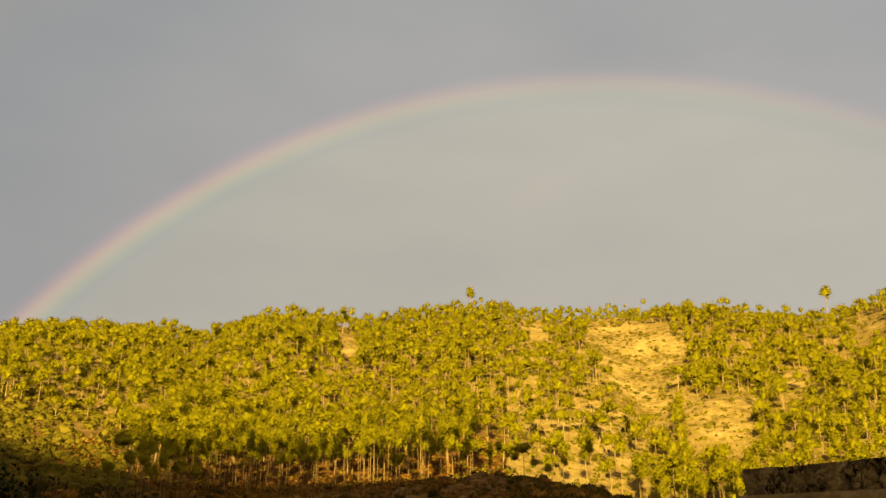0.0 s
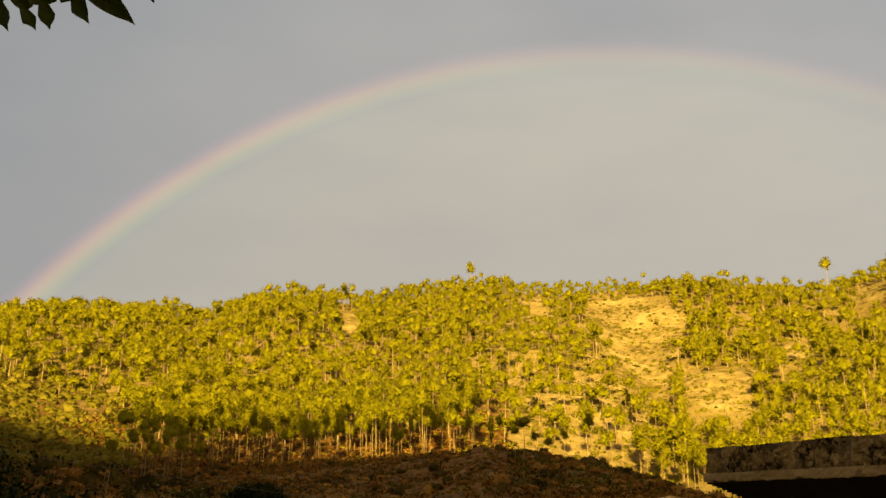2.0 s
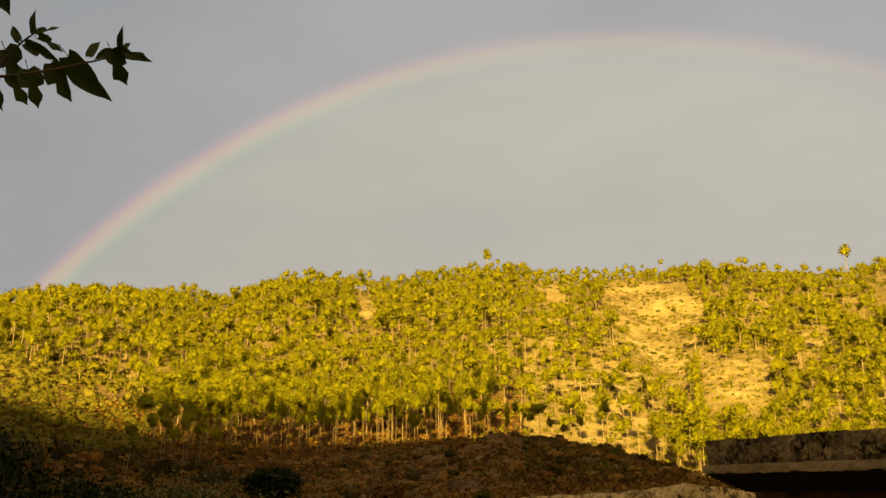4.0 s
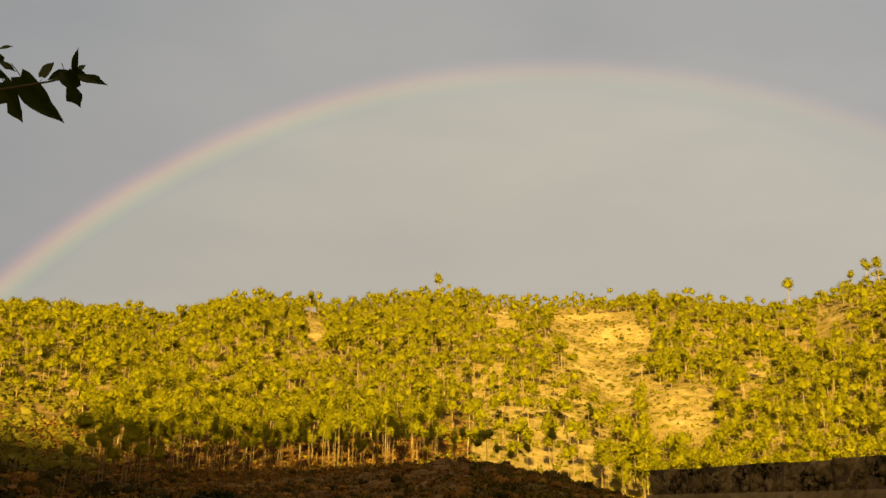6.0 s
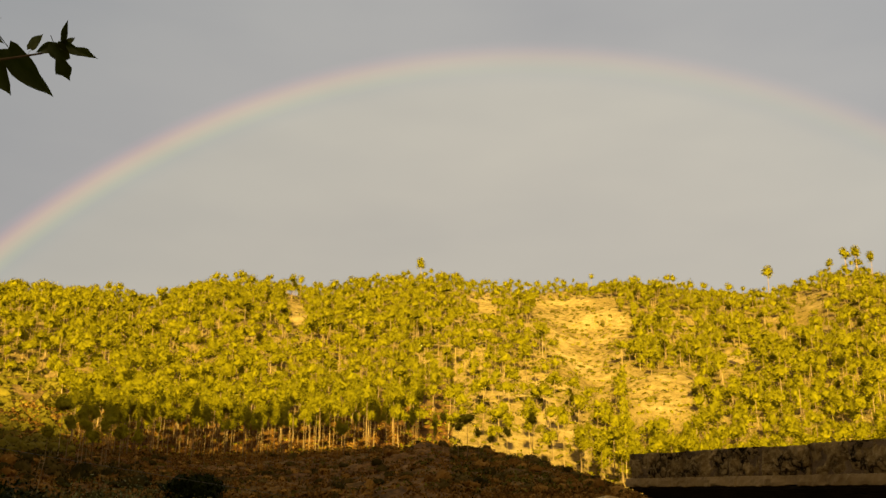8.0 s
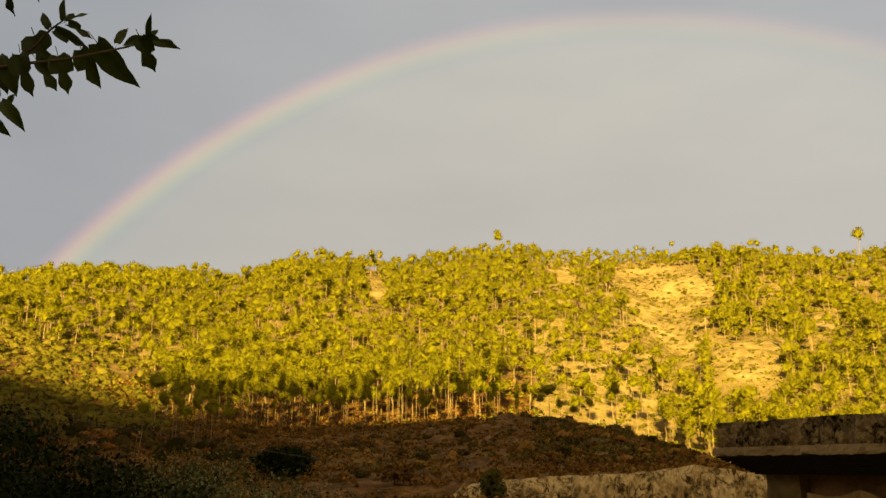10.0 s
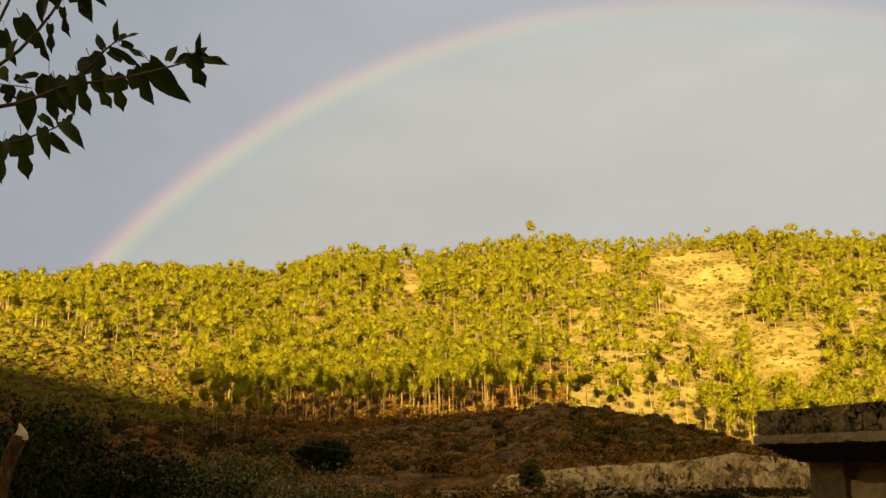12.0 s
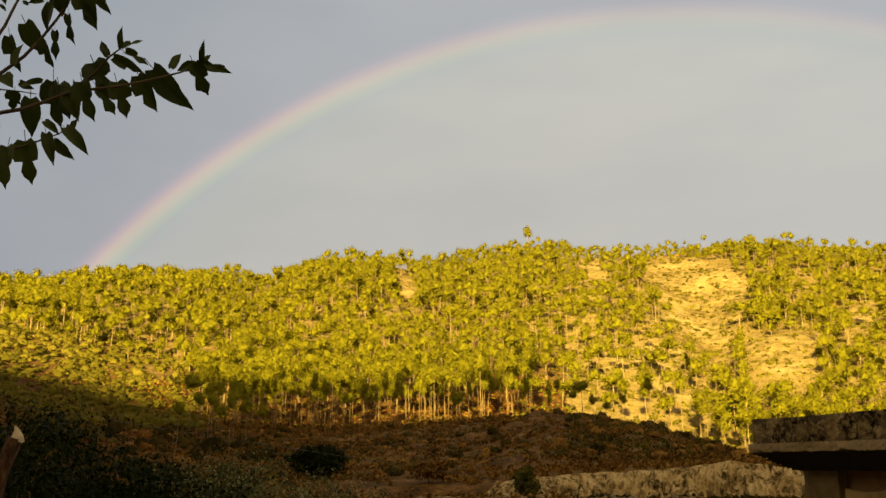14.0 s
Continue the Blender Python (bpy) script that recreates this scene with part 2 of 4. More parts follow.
def smoothstep(a, b, x):
    u = np.clip((np.asarray(x, float) - a) / (np.asarray(b) - a), 0, 1)
    return u * u * (3 - 2 * u)


def lattice(n, seed):
    return np.random.default_rng(seed).random((n, n))


LAT = lattice(256, 5)


def vnoise(x, y, octaves=4, gain=0.5):
    """Value noise from -1 to 1."""
    x, y = np.asarray(x, float), np.asarray(y, float)
    out, amp, tot = np.zeros(np.broadcast(x, y).shape), 1.0, 0.0
    for o in range(octaves):
        xi, yi = np.floor(x).astype(int), np.floor(y).astype(int)
        u, v = x - xi, y - yi
        u, v = u * u * (3 - 2 * u), v * v * (3 - 2 * v)
        a, b = LAT[xi % 256, yi % 256], LAT[(xi + 1) % 256, yi % 256]
        c, d = LAT[xi % 256, (yi + 1) % 256], LAT[(xi + 1) % 256, (yi + 1) % 256]
        out += amp * ((a * (1 - u) + b * u) * (1 - v) + (c * (1 - u) + d * u) * v)
        tot += amp
        amp *= gain
        x, y = x * 2.03 + 17.1, y * 2.03 + 9.7
    return out / tot * 2 - 1


def tube(bm, points, radii, sides=7):
    """A tapered tube along points."""
    rings = []
    pts = [Vector(p) for p in points]
    for i, p in enumerate(pts):
        d = (pts[min(i + 1, len(pts) - 1)] - pts[max(i - 1, 0)]).normalized()
        side = d.cross(Vector((0.31, 0.95, 0.05))).normalized()
        up = d.cross(side)
        rings.append([bm.verts.new(p + (side * math.cos(q) + up * math.sin(q)) * radii[i])
                      for q in (2 * math.pi * k / sides for k in range(sides))])
    for a, b in zip(rings, rings[1:]):
        for k in range(sides):
            bm.faces.new((a[k], a[(k + 1) % sides], b[(k + 1) % sides], b[k]))
    bm.faces.new(list(reversed(rings[0])))
    bm.faces.new(rings[-1])
    return rings


def polar(az, r):
    """Plan coordinates of a bearing (degrees to the left of +y) and a distance."""
    return -r * np.sin(np.radians(az)), r * np.cos(np.radians(az))


# ---------------- ground: valley, knoll, wooded hill, and the ridge behind the viewer ----------------
RIDGE_AZ = [-60, -32, -30.5, -29.3, -27.4, -25, -23, -20, -18, -14.6, -11.2, -7.6, -4, -2, 1.3, 3.5, 5.8, 8, 11, 13.6, 15.4, 20, 25, 28, 31, 45, 60]
RIDGE_EL = [11.35, 11.75, 12.15, 12.95, 12.75, 11.95, 11.75, 12.15, 12.65, 12.85, 12.95, 12.67, 13.07, 13.27, 13.07, 12.47, 12.27, 12.57, 12.47, 11.77, 10.97, 11.17, 10.87, 9.97, 9.37, 7.97, 7.97]
KNOLL_AZ = [-40, -20, -17, -14.7, -13.6, -11.4, -9.4, -7, -5.3, -2, 0, 5, 15, 25, 31, 45]
KNOLL_EL = [-1.2, -1.0, -0.6, 0.2, 0.85, 1.45, 2.1, 2.4, 2.7, 3.0, 2.3, 1.25, 0.9, 1.7, 2.8, 3.0]
FOOT_AZ = [-40, -20, -14, -9, -5, -2, 2, 12, 25, 31, 45]
FOOT_EL = [-0.2, -0.4, 0.0, 1.3, 2.2, 2.8, 2.7, 2.2, 3.1, 4.2, 4.2]
R_FOOT, R_RIDGE = 225.0, 520.0
TAN = lambda e: np.tan(np.radians(e))


def column(az, rs):
    """Heights of the ground along one bearing."""
    e_r, e_k, e_f = np.interp(az, RIDGE_AZ, RIDGE_EL), np.interp(az, KNOLL_AZ, KNOLL_EL), np.interp(az, FOOT_AZ, FOOT_EL)
    bank = float(smoothstep(3, -1, az) * smoothstep(-26, -19, az))
    z_k, z_f, z_r = EYE + 150 * TAN(e_k), EYE + R_FOOT * TAN(e_f), EYE + R_RIDGE * TAN(e_r)
    rb = 73 + 2.0 * float(vnoise(az * 0.35, 3.3, 3))
    z_road = EYE - 72 * TAN(2.05)
    z_bank = EYE + 73 * TAN(np.interp(az, [-30, -19, -17.3, -13.6, -10.2, -6.9, -2, 3, 30], [-1.2, -0.5, -0.35, 0.1, -0.4, -0.6, -0.9, -1.4, -1.4]) + 0.1 * float(vnoise(az * 1.1, 8.8, 3)))
    nodes = [0, 8, 15, 30, 60, rb - 1.5, rb + 1.2, 110, 143, 152, 185, R_FOOT, R_RIDGE - 8, R_RIDGE + 10, R_RIDGE + 130, 1200, 5000]
    dip = min(z_k, z_f) - 2.0 if e_k > e_f - 0.3 else (z_k + z_f) / 2
    zs = [0, 0, -2.2, -2.4, z_road, z_road, z_bank, z_bank * 0.45 + z_k * 0.55, z_k - 0.2, z_k, dip, z_f, z_r - 1.5, z_r, z_r - 45, z_r - 120, z_r - 160]
    z = np.interp(rs, nodes, zs)
    x, y = polar(az, rs)
    u = np.clip((rs - R_FOOT) / (R_RIDGE - R_FOOT), 0, 1)
    z = z + 4 * u * (1 - u) * (7.0 * vnoise(x / 75, y / 75, 3) + 2.0 * vnoise(x / 17 + 9, y / 17, 3))
    gully = np.exp(-((az + 12.2 + 3.5 * (0.6 - u)) / 2.0) ** 2)
    z = z - 7.0 * gully * np.sin(np.pi * np.clip(u, 0, 1)) ** 0.7
    z = z + smoothstep(78, 100, rs) * (1 - smoothstep(200, 240, rs)) * (1.1 * vnoise(x / 14, y / 14, 4) + 0.6 * vnoise(x / 4.5, y / 4.5, 3) + 2.2 * smoothstep(14, 22, az) * vnoise(x / 22, y / 22, 3))
    z = z + smoothstep(9, 14, rs) * (1 - smoothstep(50, 60, rs)) * 0.25 * vnoise(x / 3, y / 3, 3)
    # behind: the sunward ridge, whose shadow covers the valley
    p, q = x * sa + y * ca, x * ca - y * sa
    edge = np.interp(q, [-400, -156, -142, -126, -95, -34, -12, 5, 27, 60, 200, 500], [24, 13.5, 9.5, 4.2, -0.6, -1.0, -1.2, -2.8, -6, -9.5, -18, -32])
    crest = edge + (245 + 400) * TAN(SUN_EL) + 3.5 * vnoise(q / 14, 0.5, 3) + 3.5 * vnoise(q / 4.5, 7.5, 3)
    back = crest * smoothstep(-90, -400, p) - 45 * smoothstep(-400, -900, p)
    wgt = smoothstep(-30, -120, p)
    far_side = smoothstep(55, 95, abs(az))
    z = z * (1 - far_side) + far_side * np.interp(rs, [0, 8, 40, 400, 5000], [0, 0, 2, 60, 90])
    return z * (1 - wgt) + back * wgt


AZS = np.concatenate([np.arange(-180, -146, 0.4), np.arange(-146, -44, 4.0), np.arange(-44, -34, 1.0), np.arange(-34, 34, 0.22), np.arange(34, 44, 1.0), np.arange(44, 164, 4.0), np.arange(164, 180.1, 0.4)])
RS = np.concatenate([[0.0, 3, 6, 8, 10, 12, 15, 18, 22, 26], np.arange(30, 66, 3.0), np.arange(66, 80, 0.7), np.arange(80, 160, 2.2), np.arange(160, 540, 4.0),
                     [545, 560, 590, 630, 680, 760, 900, 1200, 1700, 2500, 3500, 4800]])
ZG = np.array([column(a, RS) for a in AZS])
ZG[:, 0] = 0.0


def height(x, y):
    """Height of the ground sheet at plan points."""
    az, r = np.degrees(np.arctan2(-np.asarray(x, float), y)), np.hypot(x, y)
    i = np.clip(np.searchsorted(AZS, az) - 1, 0, len(AZS) - 2)
    j = np.clip(np.searchsorted(RS, r) - 1, 0, len(RS) - 2)
    u, v = (az - AZS[i]) / (AZS[i + 1] - AZS[i]), (r - RS[j]) / (RS[j + 1] - RS[j])
    return (ZG[i, j] * (1 - u) + ZG[i + 1, j] * u) * (1 - v) + (ZG[i, j + 1] * (1 - u) + ZG[i + 1, j + 1] * u) * v


def build_ground():
    na, nr = len(AZS), len(RS)
    A, Rr = np.meshgrid(AZS, RS, indexing="ij")
    X, Y = polar(A, Rr)
    V = np.stack([X, Y, ZG], -1).reshape(-1, 3)
    i, j = np.meshgrid(np.arange(na - 1), np.arange(nr - 1), indexing="ij")
    a = (i * nr + j).ravel()
    F = np.stack([a, a + nr, a + nr + 1, a + 1], -1)[:, ::-1]
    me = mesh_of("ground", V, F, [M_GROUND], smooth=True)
    el = np.degrees(np.arctan2(ZG - EYE, np.maximum(Rr, 1)))
    lush = 0.55 + 0.4 * vnoise(X / 40, Y / 40, 3)
    lush = lush * (1 - 0.85 * bare(A, el)) * np.where((A < -2) & (A > -13) & (Rr > 200), 0.55, 1.0)
    lush = np.maximum(lush, 0.9 * spur(A, el) * (1 - bare(A, el)))
    lush = np.where(Rr < 70, 0.9, lush)
    at = me.attributes.new("grass_cover", "FLOAT", "POINT")
    at.data.foreach_set("value", np.clip(lush, 0, 1).astype(np.float32).ravel())
    # litter covers the shaded distances, so its dark colour doubles as shade
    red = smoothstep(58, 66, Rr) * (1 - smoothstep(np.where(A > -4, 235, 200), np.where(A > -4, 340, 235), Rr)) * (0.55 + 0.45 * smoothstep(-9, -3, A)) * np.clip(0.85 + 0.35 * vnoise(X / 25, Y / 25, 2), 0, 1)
    at = me.attributes.new("shade_litter", "FLOAT", "POINT")
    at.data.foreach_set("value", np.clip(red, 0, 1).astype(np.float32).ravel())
    return tagged(new("ground", me), "valley floor and steep hillside of dry grass and ochre soil", "ground", kind="structure")


def blob(az, el, a0, e0, wa, we, lean=0.0):
    return np.exp(-(((az - a0 - lean * (el - e0)) / wa) ** 2 + ((el - e0) / we) ** 2) ** 2)


def slip(az, el, els, west, east):
    """A landslip scar between two ragged edges, from 0 to 1."""
    ragged = 1.0 * vnoise(az * 0.9, el * 1.5 + 7, 4, 0.6)
    a, b = np.interp(el, els, west), np.interp(el, els, east)
    inside = smoothstep(-0.35, 0.35, a - az + ragged) * smoothstep(-0.35, 0.35, az - b + ragged)
    return inside * smoothstep(els[0] - 0.3, els[0] + 0.3, el) * smoothstep(els[-1] + 0.25, els[-1] - 0.15, el + 0.3 * ragged)


def bare(az, el):
    """Where landslips and thin soil leave the slope bare, from 0 to 1."""
    b = slip(az, el, [6.9, 9.0, 10.4, 12.1], [-13.3, -10.9, -10.0, -9.3], [-14.4, -15.0, -15.7, -14.9])
    b = b + slip(az, el, [4.9, 6.0, 7.7], [-17.0, -15.2, -14.7], [-18.0, -19.2, -19.4])
    b = b + blob(az, el, 6.3, 11.0, 0.8, 0.9) + blob(az, el, -6.1, 12.0, 0.7, 0.35) + 0.9 * blob(az, el, -21.6, 8.3, 1.5, 0.7, -0.6)
    b = b + 0.8 * blob(az, el, -26.4, 11.4, 1.6, 0.5, 1.0) + blob(az, el, -31.0, 6.6, 1.3, 0.9) + 0.5 * blob(az, el, -24.5, 10.4, 1.2, 0.5)
    b = b + 0.9 * blob(az, el, 21.8, 5.4, 0.9, 1.4, -0.7) + 0.8 * blob(az, el, -18.6, 10.3, 1.0, 0.4)
    return np.clip(b * (1 + 0.3 * vnoise(az * 0.9, el * 1.3 + 4, 3)), 0, 1)


def spur(az, el):
    """The open spur below the wood's edge, from 0 to 1."""
    edge = np.interp(az, [18.5, 20.3, 23.8, 27.6, 31, 37], [3.6, 5.5, 6.9, 7.5, 8.0, 8.4]) + 0.4 * vnoise(az * 0.8, 2.4, 2)
    return smoothstep(18.5, 20.0, az) * smoothstep(edge + 0.3, edge - 0.3, el)


def wood(az, el, x, y):
    """Density of the pine wood on the hill, from 0 to 1."""
    d = np.where(az > -2, 1.0, 0.72)
    d = np.where((az < -2) & (az > -12) & (el < 8.5), 0.40, d)
    d = np.where((az < -13) & (el < 10.5), 1.0, d)
    d = np.where(np.hypot(x, y) > 488, 1.0, d)
    d = d * (1 - 0.97 * spur(az, el))
    d = d * np.clip(0.9 + 0.5 * vnoise(x / 30, y / 30, 2), 0.2, 1)
    up = 11.0 / np.hypot(x, y) * 57.3
    open_ = np.maximum(bare(az, el), np.maximum(bare(az, el + 0.45 * up), 0.9 * bare(az, el + 0.8 * up)))
    open_ = np.where(np.hypot(x, y) > 495, 0.3 * bare(az, el), open_)
    return d * (1 - 0.985 * open_)


ground = build_ground()


# ---------------- rainbow ----------------
def build_rainbow():
    m, t = material("rainbow light")
    uv = t.n("ShaderNodeUVMap").outputs[0]
    xyz = t.n("ShaderNodeSeparateXYZ", Vector=uv)
    hue = t.ramp(xyz.outputs[0], [
        (0.0, (0, 0, 0)), (0.20, (0.000, 0.0005, 0.001)), (0.36, (0.000, 0.003, 0.002)), (0.48, (0.008, 0.012, 0.001)), (0.60, (0.026, 0.017, 0.001)),
        (0.70, (0.034, 0.014, 0.002)), (0.80, (0.022, 0.004, 0.003)), (0.90, (0.006, 0.000, 0.003)), (1.0, (0, 0, 0))])
    along = t.ramp(xyz.outputs[1], [(0.0, (1.45, 1.45, 1.45)), (0.25, (1.2, 1.2, 1.2)), (0.5, (0.6, 0.6, 0.6)), (0.7, (0.42, 0.42, 0.42)), (1.0, (0.5, 0.5, 0.5))])
    em = t.n("ShaderNodeEmission", Color=t.mix(1.0, hue, along, "MULTIPLY"), Strength=1.0)
    add = t.n("ShaderNodeAddShader", i0=em.outputs[0], i1=t.n("ShaderNodeBsdfTransparent").outputs[0])
    t.t.links.new(add.outputs[0], t.n("ShaderNodeOutputMaterial").inputs["Surface"])
    U = Vector((0, 0, 1)) - ANTI * ANTI.z
    U.normalize()
    W = ANTI.cross(U)
    th0, th1, rings, segs, far = 40.2, 43.6, 8, 120, 1600.0
    V, uvs = [], []
    for k in range(segs + 1):
        ph = radians(-64 + 128 * k / segs)
        for j in range(rings + 1):
            th = radians(th0 + (th1 - th0) * j / rings)
            V.append(Vector((0, 0, EYE)) + far * (math.cos(th) * ANTI + math.sin(th) * (math.cos(ph) * U - math.sin(ph) * W * -1)))
            uvs.append((j / rings, k / segs))
    a = np.array([k * (rings + 1) + j for k in range(segs) for j in range(rings)])
    F = np.stack([a, a + rings + 1, a + rings + 2, a + 1], -1)
    me = mesh_of("rainbow", np.array([tuple(v) for v in V]), F, [m], smooth=True)
    lay = me.uv_layers.new(name="UVMap")
    idx = np.empty(len(me.loops), np.int32)
    me.loops.foreach_get("vertex_index", idx)
    lay.data.foreach_set("uv", np.array(uvs, np.float32)[idx].ravel())
    return tagged(new("rainbow", me), "faint rainbow arching over the hill against grey rain cloud", "rainbow", kind="structure")


rainbow = build_rainbow()


# ---------------- pines ----------------
def pine_mesh(seed, tall, bare_part, wide, lobe_count, blades, size, trunk_r, plain=False):
    """Trunk and crown of one pine as arrays: a bare tapered stem, short limbs, and a domed crown of many
    needle tufts with an uneven, lobed outline."""
    g = np.random.default_rng(seed)
    bm = bmesh.new()
    bend = g.normal(0, 0.25, 2)
    stem = lambda s: Vector((bend[0] * math.sin(s * 2.6) * s, bend[1] * math.sin(s * 2.1 + 0.6) * s, tall * s))
    hubs = []

    def limb(pts, radii, sides):
        for ring in tube(bm, pts, radii, sides):
            mid = sum((v.co for v in ring), Vector()) / sides
            hubs.extend(tuple(v.co - mid) for v in ring)
    ss = [0, 0.5, 0.93] if plain else [0, 0.2, 0.45, 0.7, 0.93]
    limb([stem(s) - Vector((0, 0, 0.4 if s == 0 else 0)) for s in ss], [trunk_r * (1.25 if s == 0 else 1.0 - 0.85 * s) for s in ss], 4 if plain else 5)
    span = tall * (1 - bare_part)
    middle = np.array(stem(0.5 + 0.5 * bare_part))
    axes = np.array([wide, wide, span * 0.52])
    lobes = g.normal(size=(lobe_count, 3))
    lobes /= np.linalg.norm(lobes, axis=1, keepdims=True)
    for d in lobes[:5]:
        if d[2] < 0.75 and not plain:
            root = np.array(stem(min(0.9, max(bare_part, (middle[2] + d[2] * axes[2] * 0.6) / tall - 0.05))))
            limb([tuple(root), tuple(middle + d * axes * 0.6)], [trunk_r * 0.28, trunk_r * 0.06], 3)
    trunk_V = np.array([tuple(v.co) for v in bm.verts])
    bm.verts.index_update()
    bmesh.ops.triangulate(bm, faces=bm.faces[:])
    trunk_F = np.array([[v.index for v in f.verts] for f in bm.faces])
    bm.free()

    # needle tufts lie on rounded puffs that fill a domed crown
    puffs = np.concatenate([np.zeros((1, 3)), lobes * 0.62]) * np.array([1, 1, 0.92])
    reach = np.concatenate([[0.66], g.uniform(0.34, 0.58, lobe_count)])
    flat = lambda q: np.where(q < 0, 0.72, 1.0)
    pick = g.integers(0, lobe_count + 1, blades)
    d = g.normal(size=(blades, 3))
    d /= np.linalg.norm(d, axis=1, keepdims=True)
    q = puffs[pick] + d * (reach[pick] * g.uniform(0.72, 1.08, blades))[:, None]
    q[:, 2] *= flat(q[:, 2])
    root = middle + q * axes
    lean = g.normal(0, 0.6, (blades, 3)) + 0.35 * d + np.array([0, 0, 0.35])
    lean /= np.linalg.norm(lean, axis=1, keepdims=True)
    side = np.cross(lean, d + g.normal(0, 0.35, (blades, 3)))
    side /= np.linalg.norm(side, axis=1, keepdims=True) + 1e-6
    ln = size * g.uniform(0.6, 1.25, (blades, 1))
    out = q / (np.linalg.norm(q, axis=1, keepdims=True) + 1e-6)
    normal = 0.17 * d + 0.07 * out + np.array([0, 0, 0.36]) + g.normal(0, 0.27, (blades, 3))
    normal /= np.linalg.norm(normal, axis=1, keepdims=True)
    face = np.cross(2 * side, lean + side)
    side = np.where((face * normal).sum(axis=1, keepdims=True) < 0, -side, side)
    tri = np.stack([root - side * ln * 0.5, root + side * ln * 0.5, root + lean * ln], 1)
    V, F = tri.reshape(-1, 3), np.arange(blades * 3).reshape(-1, 3)
    N = np.repeat(normal, 3, axis=0)
    # dense inner foliage: the lumpy hull of the same puffs
    core = bmesh.new()
    bmesh.ops.create_icosphere(core, subdivisions=2 if blades < 600 else 3, radius=1.0)
    c = np.array([tuple(v.co) for v in core.verts])
    c /= np.linalg.norm(c, axis=1, keepdims=True)
    core.verts.index_update()
    core_F = np.array([[v.index for v in f.verts] for f in core.faces])
    core.free()
    along = c @ puffs.T
    inside = along ** 2 - (puffs ** 2).sum(axis=1) + (reach * 0.92) ** 2
    hull = np.where(inside > 0, along + np.sqrt(np.maximum(inside, 0)), 0)
    nearest = hull.argmax(axis=1)
    swell = hull.max(axis=1, keepdims=True)
    core_q = c * swell
    core_N = 0.14 * (core_q - puffs[nearest]) / reach[nearest][:, None] + 0.06 * c + np.array([0, 0, 0.42]) + g.normal(0, 0.16, c.shape)
    core_N /= np.linalg.norm(core_N, axis=1, keepdims=True)
    core_q = core_q * g.uniform(0.54, 0.80, (len(c), 1))
    core_q[:, 2] *= flat(core_q[:, 2])
    core_V = middle + core_q * axes
    V, F, N = np.concatenate([V, core_V]), np.concatenate([F, core_F + len(V)]), np.concatenate([N, core_N])
    hub = np.array(hubs)
    hub /= np.linalg.norm(hub, axis=1, keepdims=True)
    return trunk_V, trunk_F, V, F, hub, N


def far_pines(leaves, leaf, plain):
    tall = [pine_mesh(10 + k, 10.0 + 1.3 * (k % 4), 0.40 + 0.07 * (k % 4), 2.3 + 0.25 * (k % 3), 9, leaves, leaf, 0.15, plain) for k in range(8)]
    low = [pine_mesh(30 + k, 6.0 + 1.0 * (k % 4), 0.10 + 0.06 * (k % 3), 2.55 + 0.2 * (k % 3), 8, leaves, leaf, 0.13, plain) for k in range(8)]
    return tall, low


def scatter_wood():
    """Plan places of the pines on the hill: bearing, distance, size."""
    g = np.random.default_rng(21)
    spots, cells = [], {}
    tries = 60000
    azs, us = g.uniform(-37, 37, tries), g.random(tries)
    rs = np.sqrt(204 ** 2 + us * (540 ** 2 - 204 ** 2))
    x, y = polar(azs, rs)
    z = height(x, y)
    el = np.degrees(np.arctan2(z - EYE, rs))
    dens = wood(azs, el, x, y)
    keep = g.random(tries) < np.where(dens < 0.2, dens * 0.06, dens)
    cell = 7.5
    for a, r, px, py, pz, e, d in zip(azs[keep], rs[keep], x[keep], y[keep], z[keep], el[keep], dens[keep]):
        gap = 2.7 if r < 236 and d > 0.6 else min(7.5, (3.5 if a > -12 else 3.2) / math.sqrt(d))
        key = (int(px // cell), int(py // cell))
        if any(math.hypot(px - qx, py - qy) < gap for i in (-1, 0, 1) for j in (-1, 0, 1) for qx, qy in cells.get((key[0] + i, key[1] + j), ())):
            continue
        if r < 222 and (a < -2 or a > 20) or r < 212 and a < 1:
            continue
        cells.setdefault(key, []).append((px, py))
        spots.append((a, r, px, py, pz, e))
    return spots


SPOTS = scatter_wood()
NEAR_R = sorted(s[1] for s in SPOTS)[min(280, len(SPOTS) - 1)]


